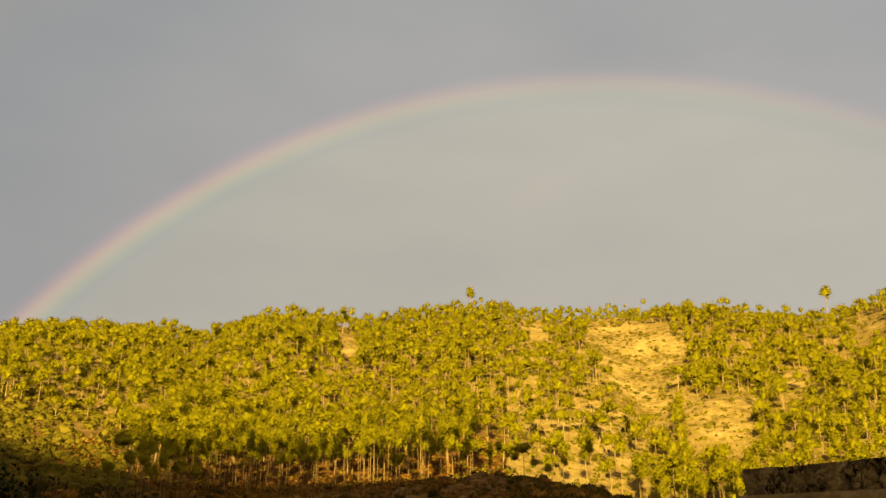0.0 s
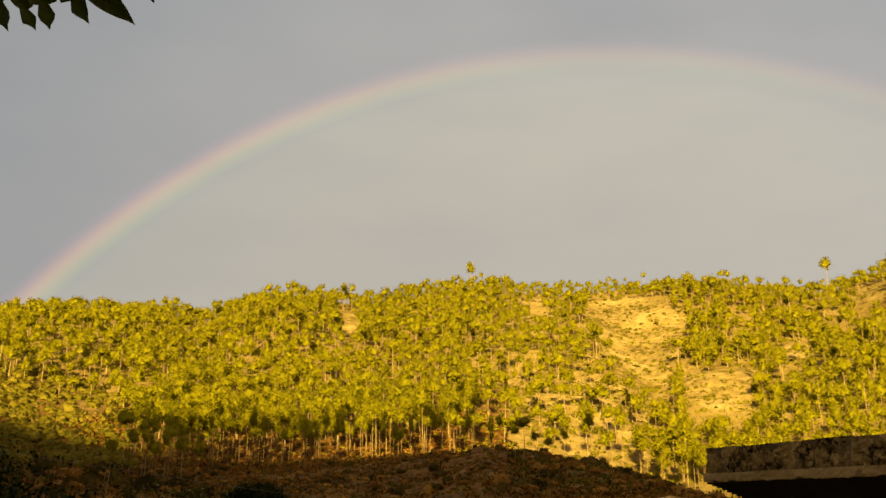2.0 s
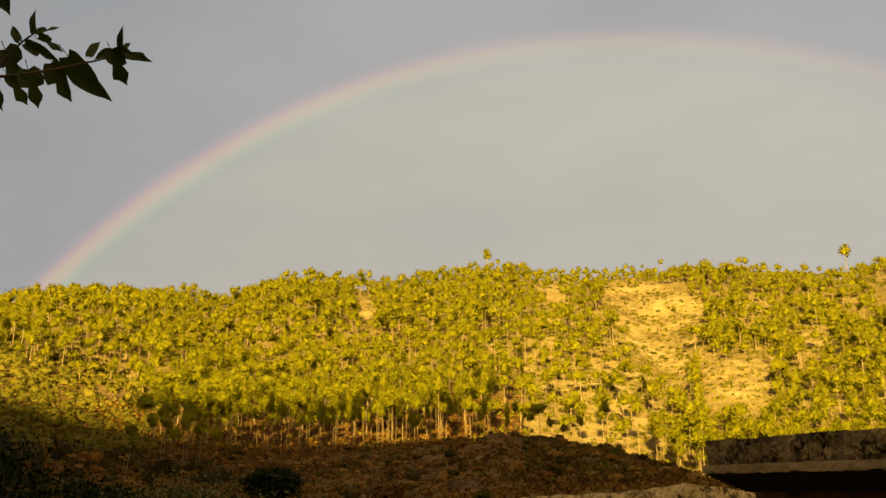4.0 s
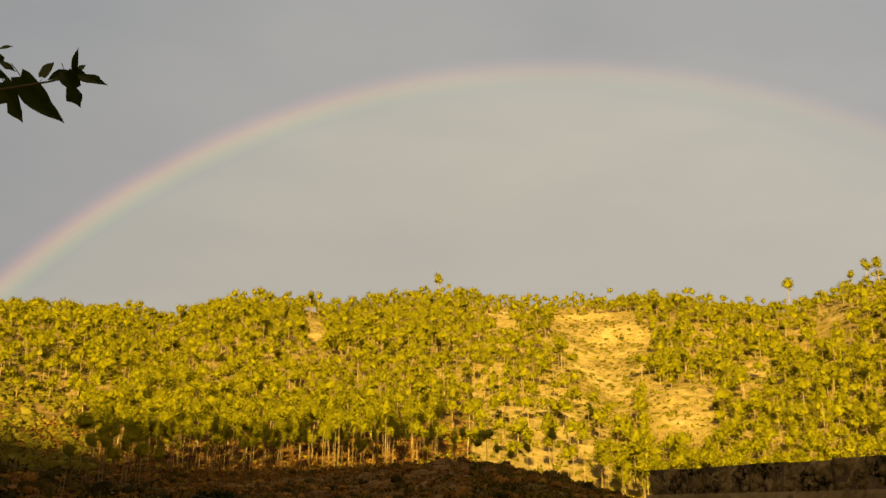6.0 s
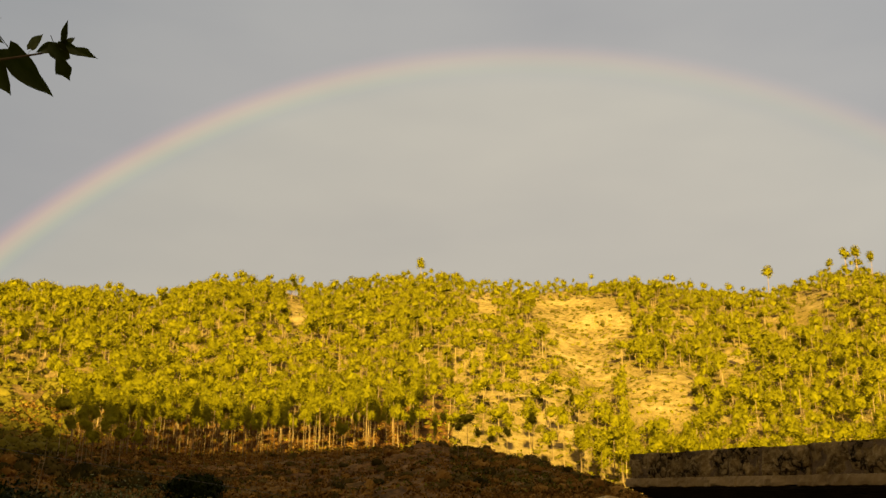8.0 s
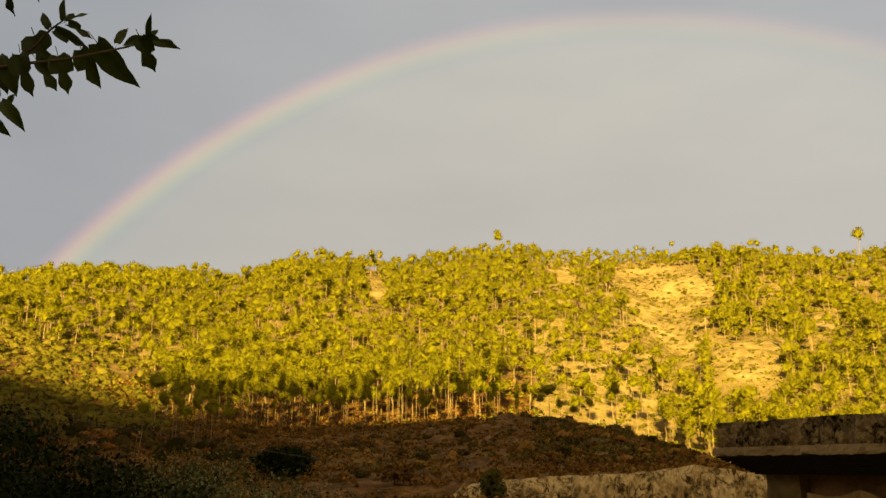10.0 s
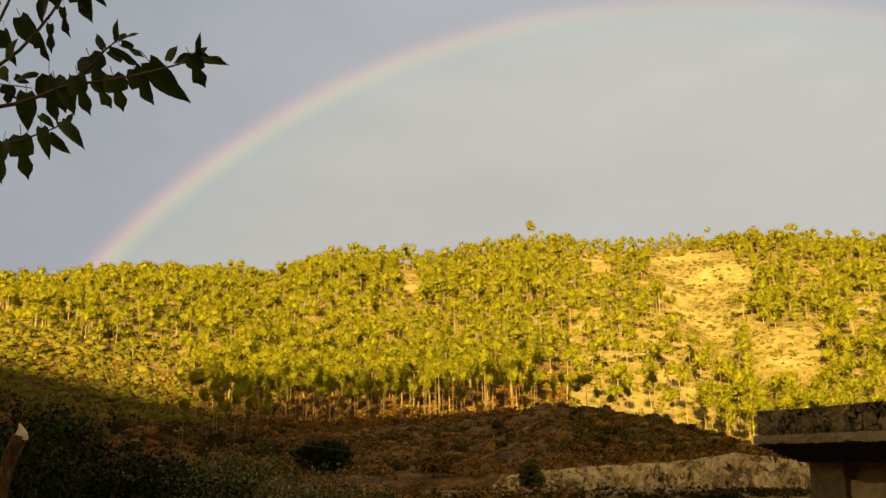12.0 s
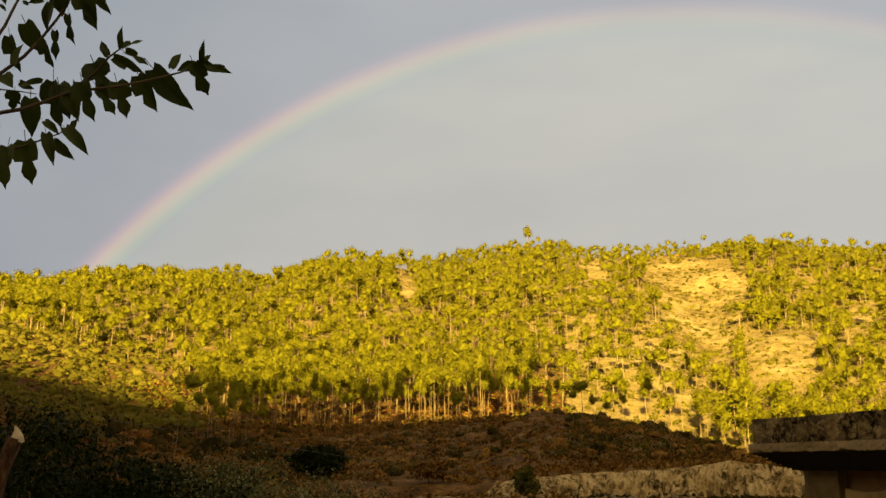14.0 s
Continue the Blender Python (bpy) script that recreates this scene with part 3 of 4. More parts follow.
def build_far_wood():
    g = np.random.default_rng(4)
    fine, coarse = far_pines(340, 0.38, False), far_pines(200, 0.48, True)
    VV, FF, MI, NN, base = [], [], [], [], 0
    for a, r, x, y, z, e in SPOTS:
        if r <= NEAR_R:
            continue
        tv, tf, cv, cf, tn, cn = (fine if r < 330 else coarse)[1 if a < -12 and g.random() < 0.65 or g.random() < 0.35 else 0][int(g.integers(8))]
        rot, s = g.uniform(0, 6.283), g.uniform(0.68, 1.18) * (0.72 if r > 485 else 1.0)
        wide = s * g.uniform(0.85, 1.25)
        c, n = math.cos(rot), math.sin(rot)
        m = np.array([[c * wide, -n * wide, 0], [n * wide, c * wide, 0], [0, 0, s]])
        turn = np.array([[c, -n, 0], [n, c, 0], [0, 0, 1]])
        for v, f, k, nn in ((tv, tf, 0, tn), (cv, cf, 1, cn)):
            NN.append(nn @ turn.T)
            VV.append(v @ m.T + np.array([x, y, z - 0.2]))
            FF.append(f + base)
            MI.append(np.full(len(f), k))
            base += len(v)
    me = mesh_of("pine_wood", np.concatenate(VV), np.concatenate(FF), [M_BARK, M_PINE], np.concatenate(MI), normals=np.concatenate(NN))
    return tagged(new("pine_wood", me), "dense sunlit pine wood covering the hillside up to the ridge", "wood", kind="stuff")


pine_wood = build_far_wood()


def build_pine(seed, tall, bare_part, wide, puffs, leaves, leaf, trunk_r, label):
    tv, tf, cv, cf, tn, cn = pine_mesh(seed, tall, bare_part, wide, puffs, leaves, leaf, trunk_r)
    ob = tagged(new("pine_tree"), label, "tree", "pines on the hillside")
    child("trunk", mesh_of("trunk", tv, tf, [M_BARK], smooth=True), ob, "slender pale brown bare trunk")
    child("crown", mesh_of("crown", cv, cf, [M_PINE], normals=cn), ob, "rounded airy crown of long needles")
    return ob


def place(ob, x, y, z, s=1.0, turn=0.0, wide=1.0):
    m = Matrix.Translation((x, y, z)) @ Matrix.Rotation(turn, 4, "Z")
    c = copy_thing(ob, m)
    c.scale = (s * wide, s * wide, s)
    return c


def build_near_pines():
    g = np.random.default_rng(8)
    kinds = [build_pine(40 + k, 14.5 + 1.2 * (k % 4), 0.56 + 0.05 * (k % 3), 1.95 + 0.25 * (k % 3), 10, 620, 0.34, 0.105,
                        "tall slender pine with bare trunk on the lower hillside") for k in range(6)]
    ridge = [build_pine(70 + k, 14.0, 0.52, 2.7, 9, 700, 0.42, 0.24, "lone pine rising above the ridge line") for k in range(2)]
    spare = list(ridge)
    used = set()
    for a, r, x, y, z, e in SPOTS:
        if r > NEAR_R:
            continue
        k = int(g.integers(len(kinds)))
        s, turn, wide = g.uniform(0.62, 1.05), g.uniform(0, 6.28), g.uniform(0.85, 1.15)
        if k in used:
            place(kinds[k], x, y, z, s, turn, wide)
        else:
            used.add(k)
            kinds[k].matrix_basis = Matrix.Translation((x, y, z)) @ Matrix.Rotation(turn, 4, "Z")
            kinds[k].scale = (s * wide, s * wide, s)
    # slender trees reaching down the shaded slope
    for k in range(56):
        az, r = g.uniform(-3.5, 18.5), 135 + 75 * g.random() ** 0.55
        x, y = (float(v) for v in polar(az, r))
        t = place(kinds[int(g.integers(len(kinds)))], x, y, float(height(x, y)), g.uniform(0.5, 0.85), g.uniform(0, 6.28), g.uniform(0.4, 0.65))
        tagged(t, "slender pine with long bare trunk on the shaded slope", "tree", "pines on the shaded knoll")
    # a dark stand in the hollow at the foot of the spur
    for k in range(6):
        az, r = g.uniform(15.2, 20.6), g.uniform(147, 166)
        x, y = (float(v) for v in polar(az, r))
        t = place(kinds[int(g.integers(len(kinds)))], x, y, float(height(x, y)), g.uniform(0.42, 0.66), g.uniform(0, 6.28), g.uniform(0.8, 1.25))
        tagged(t, "shaded pine in the dark stand below the spur", "tree", "pines on the shaded knoll")
    # trees that stand out: bearing, distance, height, crown width factor
    for az, r, tall, wide in ((-1.8, 516, 17.5, 1.0), (-24.0, 508, 20.0, 0.85), (-28.5, 505, 17, 1.0), (-29.1, 507, 16.5, 0.95), (-29.9, 505, 17, 0.8), (-27.6, 507, 12, 1.0),
                              (-4.95, 120, 6.5, 1.5), (-4.35, 122, 4.9, 1.0), (-5.65, 124, 4.4, 1.0), (-6.4, 118, 4.0, 0.8), (-9.06, 152, 8.6, 0.7), (-7.4, 151, 5.4, 0.6), (-3.4, 128, 6.4, 0.6),
                              (2.85, 160, 7.8, 1.2), (9.4, 196, 11, 0.7), (-1.5, 160, 8.5, 0.6), (-7.6, 140, 4.5, 0.7), (0.4, 165, 9, 0.5),
                              (16.2, 152, 8.6, 1.0), (17.2, 149, 9.0, 1.0), (18.3, 151, 8.6, 1.1), (19.2, 148, 8.0, 1.0), (20.3, 150, 6.5, 1.1), (15.3, 154, 8.0, 0.9), (17.8, 145, 7.0, 0.9), (27.5, 172, 5.0, 1.3),
                              (-12.7, 398, 8.0, 0.8), (-13.7, 392, 5.5, 0.9)):
        x, y = (float(v) for v in polar(az, r))
        k = int(g.integers(len(kinds)))
        s = tall / (14.5 + 1.2 * (k % 4))
        if r > 400 and spare:
            tree = spare.pop()
            tree.matrix_basis = Matrix.Translation((x, y, float(height(x, y))))
            tree.scale = (tall / 14 * wide, tall / 14 * wide, tall / 14)
        elif r > 400:
            tree = place(ridge[k % 2], x, y, float(height(x, y)), tall / 14, g.uniform(0, 6.28), wide)
        else:
            tree = place(kinds[k], x, y, float(height(x, y)), s, g.uniform(0, 6.28), wide * 1.15)
        tagged(tree, "lone pine rising above the ridge line" if r > 400 else "small pine standing alone on the bare landslip" if r > 300 else "dark shaded pine standing on the grassy knoll", "tree",
               "lone pines on the ridge" if r > 400 else "pines on the hillside" if r > 300 else "pines on the shaded knoll")


build_near_pines()


# ---------------- scrub on the hill ----------------
def leaf_cloud(g, centre, rad, count, size, flat=0.8):
    n = g.normal(size=(count, 3))
    n /= np.linalg.norm(n, axis=1, keepdims=True)
    n[:, 2] = np.abs(n[:, 2]) * 0.9 - 0.12
    p = np.asarray(centre) + n * np.asarray(rad) * g.uniform(0.5, 1.1, (count, 1)) * np.array([1, 1, flat])
    tilt = n + g.normal(0, 0.6, (count, 3))
    tilt /= np.linalg.norm(tilt, axis=1, keepdims=True)
    s1 = np.cross(tilt, g.normal(size=(count, 3)))
    s1 /= np.linalg.norm(s1, axis=1, keepdims=True)
    s2 = np.cross(tilt, s1)
    z = size * g.uniform(0.6, 1.4, (count, 1))
    soft = 0.6 * n + np.array([0, 0, 0.6]) + g.normal(0, 0.2, (count, 3))
    soft /= np.linalg.norm(soft, axis=1, keepdims=True)
    quad = np.stack([p + s1 * z, p + s2 * z * 0.5, p - s1 * z * 0.9, p - s2 * z * 0.5], 1)
    face = np.cross(quad[:, 1] - quad[:, 0], quad[:, 2] - quad[:, 0])
    quad = np.where(((face * soft).sum(axis=1) < 0)[:, None, None], quad[:, ::-1], quad)
    return np.stack([quad, np.repeat(soft[:, None], 4, axis=1)], 2).reshape(-1, 6)


def leaf_mesh_of(name, rows, mat):
    return mesh_of(name, rows[:, :3], np.arange(len(rows)).reshape(-1, 4), [mat], normals=rows[:, 3:])


def build_scrub(name, seed, n, r0, r1, mat, label, az0=-36, az1=36, grow=1.0):
    g = np.random.default_rng(seed)
    out = []
    az, u = g.uniform(az0, az1, n), g.random(n)
    rs = np.sqrt(r0 ** 2 + u * (r1 ** 2 - r0 ** 2))
    x, y = polar(az, rs)
    z = height(x, y)
    el = np.degrees(np.arctan2(z - EYE, rs))
    dens = np.where(rs < 200, 0.9, 0.55) * (1 - (0.0 if mat.name.startswith("bleached") else 0.4) * bare(az, el)) * np.clip(0.75 + 0.9 * vnoise(x / 18, y / 18, 2), 0.05, 1)
    left = (az > 21) & (rs > 180)
    dens = np.where(left, 0.95, dens)
    near = rs < 200
    for k in np.nonzero(g.random(n) < dens)[0]:
        rad = (g.uniform(0.2, 0.75) if near[k] else g.uniform(0.35, 1.0)) * (1.9 if left[k] else 1.0) * grow
        out.append(leaf_cloud(g, (x[k], y[k], z[k]), rad, 17 if near[k] else 16, 0.2 if near[k] else 0.4, 0.7))
    V = np.concatenate(out)
    me = leaf_mesh_of(name, V, mat)
    return tagged(new(name, me), label, "scrub", kind="stuff")


def bush_shapes(seed, blades, size):
    """Rounded, uneven bushes a unit in radius: a lumpy hull and leafy sprays standing out of it."""
    g = np.random.default_rng(seed)
    kinds = []
    for k in range(7):
        bm = bmesh.new()
        bmesh.ops.create_icosphere(bm, subdivisions=2, radius=1.0)
        c = np.array([tuple(v.co) for v in bm.verts])
        bm.verts.index_update()
        F = np.array([[v.index for v in f.verts] for f in bm.faces])
        bm.free()
        c /= np.linalg.norm(c, axis=1, keepdims=True)
        keep = (c[F, 2] > -0.75).all(axis=1)
        lob = g.normal(size=(6, 3))
        lob /= np.linalg.norm(lob, axis=1, keepdims=True)
        grow = lambda q: 0.62 + 0.38 * np.exp(5 * ((q @ lob.T).max(axis=1, keepdims=True) - 1))
        hull = c * grow(c) * g.uniform(0.75, 0.95, (len(c), 1))
        hn = 0.6 * c + np.array([0, 0, 0.25]) + g.normal(0, 0.3, c.shape)
        d = g.normal(size=(blades, 3))
        d[:, 2] = np.abs(d[:, 2]) - 0.25
        d /= np.linalg.norm(d, axis=1, keepdims=True)
        root = d * grow(d) * g.uniform(0.7, 1.1, (blades, 1))
        lean = 0.5 * d + g.normal(0, 0.5, (blades, 3)) + np.array([0, 0, 0.5])
        lean /= np.linalg.norm(lean, axis=1, keepdims=True)
        side = np.cross(lean, g.normal(size=(blades, 3)))
        side /= np.linalg.norm(side, axis=1, keepdims=True) + 1e-6
        bn = 0.5 * d + np.array([0, 0, 0.25]) + g.normal(0, 0.35, (blades, 3))
        face = np.cross(2 * side, lean + side)
        side = np.where((face * bn).sum(axis=1, keepdims=True) < 0, -side, side)
        ln = size * g.uniform(0.6, 1.4, (blades, 1))
        tri = np.stack([root - side * ln * 0.35, root + side * ln * 0.35, root + lean * ln], 1).reshape(-1, 3)
        V = np.concatenate([hull, tri])
        N = np.concatenate([hn, np.repeat(bn, 3, axis=0)])
        N /= np.linalg.norm(N, axis=1, keepdims=True)
        kinds.append((V, np.concatenate([F[keep], np.arange(blades * 3).reshape(-1, 3) + len(c)]), N))
    return kinds


def build_bushes(name, seed, n, az0, az1, r0, r1, small, big, mat, label, where=None, squat=0.75, blades=44, spray=0.28):
    g = np.random.default_rng(seed)
    kinds = bush_shapes(seed, blades, spray)
    az, rs = g.uniform(az0, az1, n), np.sqrt(r0 ** 2 + g.random(n) * (r1 ** 2 - r0 ** 2))
    x, y = polar(az, rs)
    z = height(x, y)
    el = np.degrees(np.arctan2(z - EYE, rs))
    dens = np.clip(0.7 + 0.9 * vnoise(x / 13 + seed, y / 13, 3), 0.04, 1)
    if where:
        dens = dens * where(az, el)
    VV, FF, NN, base = [], [], [], 0
    for k in np.nonzero(g.random(n) < dens)[0]:
        V, F, N = kinds[int(g.integers(7))]
        a, s = g.uniform(0, 6.283), small + (big - small) * g.random() ** 1.8
        c, q = math.cos(a), math.sin(a)
        m = np.array([[c, -q, 0], [q, c, 0], [0, 0, 1]])
        VV.append((V * np.array([s, s * g.uniform(0.8, 1.2), s * squat * g.uniform(0.7, 1.25)])) @ m.T + np.array([x[k], y[k], z[k] + s * squat * 0.3]))
        NN.append(N @ m.T)
        FF.append(F + base)
        base += len(V)
    me = mesh_of(name, np.concatenate(VV), np.concatenate(FF), [mat], normals=np.concatenate(NN))
    return tagged(new(name, me), label, "bushes", kind="stuff")


M_SPUR = surface("olive hill bushes", [(0.2, (0.070, 0.062, 0.008)), (0.5, (0.132, 0.112, 0.015)), (0.8, (0.200, 0.160, 0.028))], 0.12, 1.5, 0.85, 0.2, 0.05, island=0.25, spec=0.04, trans=0.25)
scrub = build_scrub("hillside_scrub", 12, 5000, 150, 530, M_SCRUB, "low green scrub scattered over the sunlit slopes")
M_TUFT = surface("bleached grass tufts", [(0.25, (0.10, 0.085, 0.018)), (0.5, (0.20, 0.155, 0.04)), (0.8, (0.33, 0.25, 0.085))], 0.2, 2.0, 0.9, 0.2, 0.05, island=0.4, spec=0.04, trans=0.22)
tufts = build_scrub("grass_tufts", 15, 3500, 205, 530, M_TUFT, "bleached yellow grass tufts on the sunlit slope")
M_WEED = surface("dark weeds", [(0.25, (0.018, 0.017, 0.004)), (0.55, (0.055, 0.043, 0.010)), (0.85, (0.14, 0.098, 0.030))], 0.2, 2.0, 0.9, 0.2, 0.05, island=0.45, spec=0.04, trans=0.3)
tussocks = build_scrub("dry_tussocks", 13, 4200, 77, 215, M_TUSSOCK, "brown dry grass tussocks on the shaded knoll", grow=1.35)
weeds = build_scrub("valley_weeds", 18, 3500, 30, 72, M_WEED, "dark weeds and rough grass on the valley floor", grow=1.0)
understorey = build_scrub("wood_understorey", 20, 3000, 176, 262, M_TUSSOCK, "brown undergrowth beneath the first pine trunks", -4, 22, 2.0)
road_weeds = build_scrub("road_weeds", 28, 1300, 56, 79, M_TUSSOCK, "dry brown weeds along the track below the slope", -4, 30, 1.4)
terrace_grass = build_scrub("terrace_grass", 27, 1500, 92, 150, M_SCRUB, "low green grass on the terraced shoulder of the knoll", -17, -4, 1.2)
slope_grass = build_scrub("slope_grass", 26, 2800, 77, 128, M_TUSSOCK, "reddish dry grass on the shaded lower slope", -18, 36, 1.3)
lip = build_scrub("bank_grass", 19, 800, 74.5, 80, M_TUSSOCK, "dry grass hanging over the lip of the cut bank", -20, 4, 0.8)
green_scrub = build_scrub("low_scrub", 14, 1700, 78, 215, M_SCRUB, "low olive scrub among the dry grass", grow=2.0)
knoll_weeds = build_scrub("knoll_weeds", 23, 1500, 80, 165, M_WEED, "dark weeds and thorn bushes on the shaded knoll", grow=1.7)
brushwood = build_scrub("brushwood", 22, 1500, 142, 212, M_TUSSOCK, "tangled reddish brushwood at the foot of the pines", -5, 21, 2.6)
saplings = build_scrub("pine_saplings", 24, 2400, 215, 500, M_PINE, "pine saplings filling gaps in the dense wood", -1, 22, 2.0)
undergrowth = build_scrub("undergrowth", 17, 3800, 215, 440, M_PINE, "young pines and bushes between the sunlit trunks", -24, -1, 1.9)


spur_bushes = build_bushes("spur_bushes", 41, 6500, 18.5, 37, 150, 400, 0.6, 2.4, M_SPUR, "rounded olive bushes crowding the sunlit spur", lambda az, el: spur(az, el - 0.7) * (1 - 0.8 * bare(az, el)), blades=28)
slip_bushes = build_bushes("slip_bushes", 42, 7000, -36, -1, 215, 505, 0.35, 1.6, M_SPUR, "small bushes dotted over bare sunlit soil", lambda az, el: 0.3 + 0.4 * bare(az, el) + 0.6 * ((az > -12) & (el < 9)), blades=24)
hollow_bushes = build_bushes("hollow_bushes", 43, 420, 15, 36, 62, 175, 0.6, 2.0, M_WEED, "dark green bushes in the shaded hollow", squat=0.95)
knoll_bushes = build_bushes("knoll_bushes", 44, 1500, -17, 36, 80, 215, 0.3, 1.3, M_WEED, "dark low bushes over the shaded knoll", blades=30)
dry_bushes = build_bushes("dry_bushes", 45, 1500, -17, 36, 79, 215, 0.3, 1.25, M_TUSSOCK, "dry brown bushes over the shaded knoll", blades=30)


# ---------------- cut bank of pale rock ----------------
def build_bank():
    nu, nv = 520, 26
    V = []
    for i in range(nu):
        az = -19.0 + 21.5 * i / (nu - 1)
        fade = float(smoothstep(2.4, -1.0, az) * smoothstep(-19.2, -17.0, az))
        rb = 73 + 2.0 * float(vnoise(az * 0.35, 3.3, 3))
        x0, y0 = polar(az, rb - 2.0)
        lo = float(height(x0, y0)) - 0.3
        x1, y1 = polar(az, rb + 1.6)
        hi = float(height(x1, y1)) + 0.12
        for j in range(nv):
            v = j / (nv - 1)
            s = az * 1.3
            d = 1.3 * abs(float(vnoise(s * 1.3 + v * 0.5, v * 0.8, 3))) + 0.5 * abs(float(vnoise(s * 5 + v * 1.5, v * 2.2, 3))) + 0.16 * float(vnoise(s * 9 + v * 5, v * 4, 3)) - 0.5
            step = 0.22 * math.floor(v * 3.2 + 0.8 * float(vnoise(s * 0.5, 2.2, 2)))
            r = rb - 2.2 + 1.9 * v ** 1.4 + step + d * (0.4 + 0.6 * math.sin(math.pi * v)) - 0.5 * fade + (2.2 if fade < 0.05 else 1.2 * (1 - fade))
            if j == nv - 1:
                r = rb + 2.2
            x, y = polar(az, r)
            V.append((float(x), float(y), lo + (hi - lo) * v * (0.55 + 0.45 * fade) - (0.45 if j == nv - 1 else 0.0)))
    a = np.array([i * nv + j for i in range(nu - 1) for j in range(nv - 1)])
    F = np.stack([a, a + 1, a + nv + 1, a + nv], -1)
    me = mesh_of("rock_bank", np.array(V), F, [M_ROCK])
    return tagged(new("rock_bank", me), "pale jagged rock face cut into the foot of the knoll", "rock face", kind="structure")


bank = build_bank()


def angular_rock(seed):
    """A broken, angular stone about a unit across."""
    g = random.Random(seed)
    bm = bmesh.new()
    bmesh.ops.create_icosphere(bm, subdivisions=2, radius=0.5)
    cuts = [(Vector((g.uniform(-1, 1), g.uniform(-1, 1), g.uniform(-1, 1))).normalized(), g.uniform(0.17, 0.36)) for _ in range(12)]
    for v in bm.verts:
        for n, d in cuts:
            over = v.co.dot(n) - d
            if over > 0:
                v.co -= n * over
        v.co *= 1 + 0.08 * noise.noise(v.co * 5 + Vector((seed, 0, 0)))
    me = bpy.data.meshes.new("rock")
    bm.to_mesh(me)
    bm.free()
    me.materials.append(M_ROCK)
    return me


ROCKS = [angular_rock(k) for k in range(8)]


def build_bank_rocks():
    g = random.Random(17)
    for k in range(80):
        az = g.uniform(-17.5, 1.5)
        v = g.random() ** 1.6
        rb = 73 + 2.0 * float(vnoise(az * 0.35, 3.3, 3))
        x0, y0 = polar(az, rb - 2.0)
        x1, y1 = polar(az, rb + 1.6)
        lo, hi = float(height(x0, y0)), float(height(x1, y1))
        r = rb - 2.4 + 2.2 * v ** 1.4 - (0.9 if v < 0.15 else 0)
        x, y = polar(az, r)
        size = g.uniform(0.3, 0.75)
        ob = child("rock", ROCKS[g.randrange(8)], bank)
        ob.matrix_world = Matrix.Translation((float(x), float(y), lo + (hi - lo) * v * 0.92)) @ Euler((g.uniform(0, 6), g.uniform(0, 6), g.uniform(0, 6))).to_matrix().to_4x4() @ Matrix.Diagonal((size * 1.2, size * 0.8, size * g.uniform(0.7, 1.5), 1))


build_bank_rocks()


def build_rubble():
    """A heap of small stones along the track below the bank."""
    g = np.random.default_rng(33)
    VV, FF, base = [], [], 0
    for k in range(800):
        az, u = g.uniform(-11.5, 5.5), g.random()
        r = 60 + 7.5 * u
        x, y = (float(q) for q in polar(az, r))
        z = float(height(x, y)) + 0.25 * math.sin(math.pi * u) * (1 + float(vnoise(az, u, 2)))
        me = ROCKS[int(g.integers(8))]
        co = np.empty(len(me.vertices) * 3, np.float32)
        me.vertices.foreach_get("co", co)
        co = co.reshape(-1, 3) * g.uniform(0.12, 0.42) * np.array([1.2, 0.9, 0.8])
        a = g.uniform(0, 6.28)
        rot = np.array([[math.cos(a), -math.sin(a), 0], [math.sin(a), math.cos(a), 0], [0, 0, 1]])
        VV.append(co @ rot.T + np.array([x, y, z]))
        f = np.empty(len(me.polygons) * 3, np.int32)
        me.loops.foreach_get("vertex_index", f)
        FF.append(f.reshape(-1, 3) + base)
        base += len(co)
    me = mesh_of("rubble", np.concatenate(VV), np.concatenate(FF), [M_LEDGE])
    return tagged(new("rubble", me), "loose pale rubble lying below the cut rock face", "rubble", kind="stuff")


rubble = build_rubble()


# ---------------- house: masonry course on a ledge over a plastered wall ----------------
CORNER = Vector((1.804, 6.763, 0))
ALONG = Vector((0.3766, -0.9264, 0))     # the eaves run from the corner towards the viewer
INWARD = Vector((0.9264, 0.3766, 0))


def hp(a, b, z):
    """A place on the house: metres along the eaves, inward, and up."""
    return CORNER + ALONG * a + INWARD * b + Vector((0, 0, z))


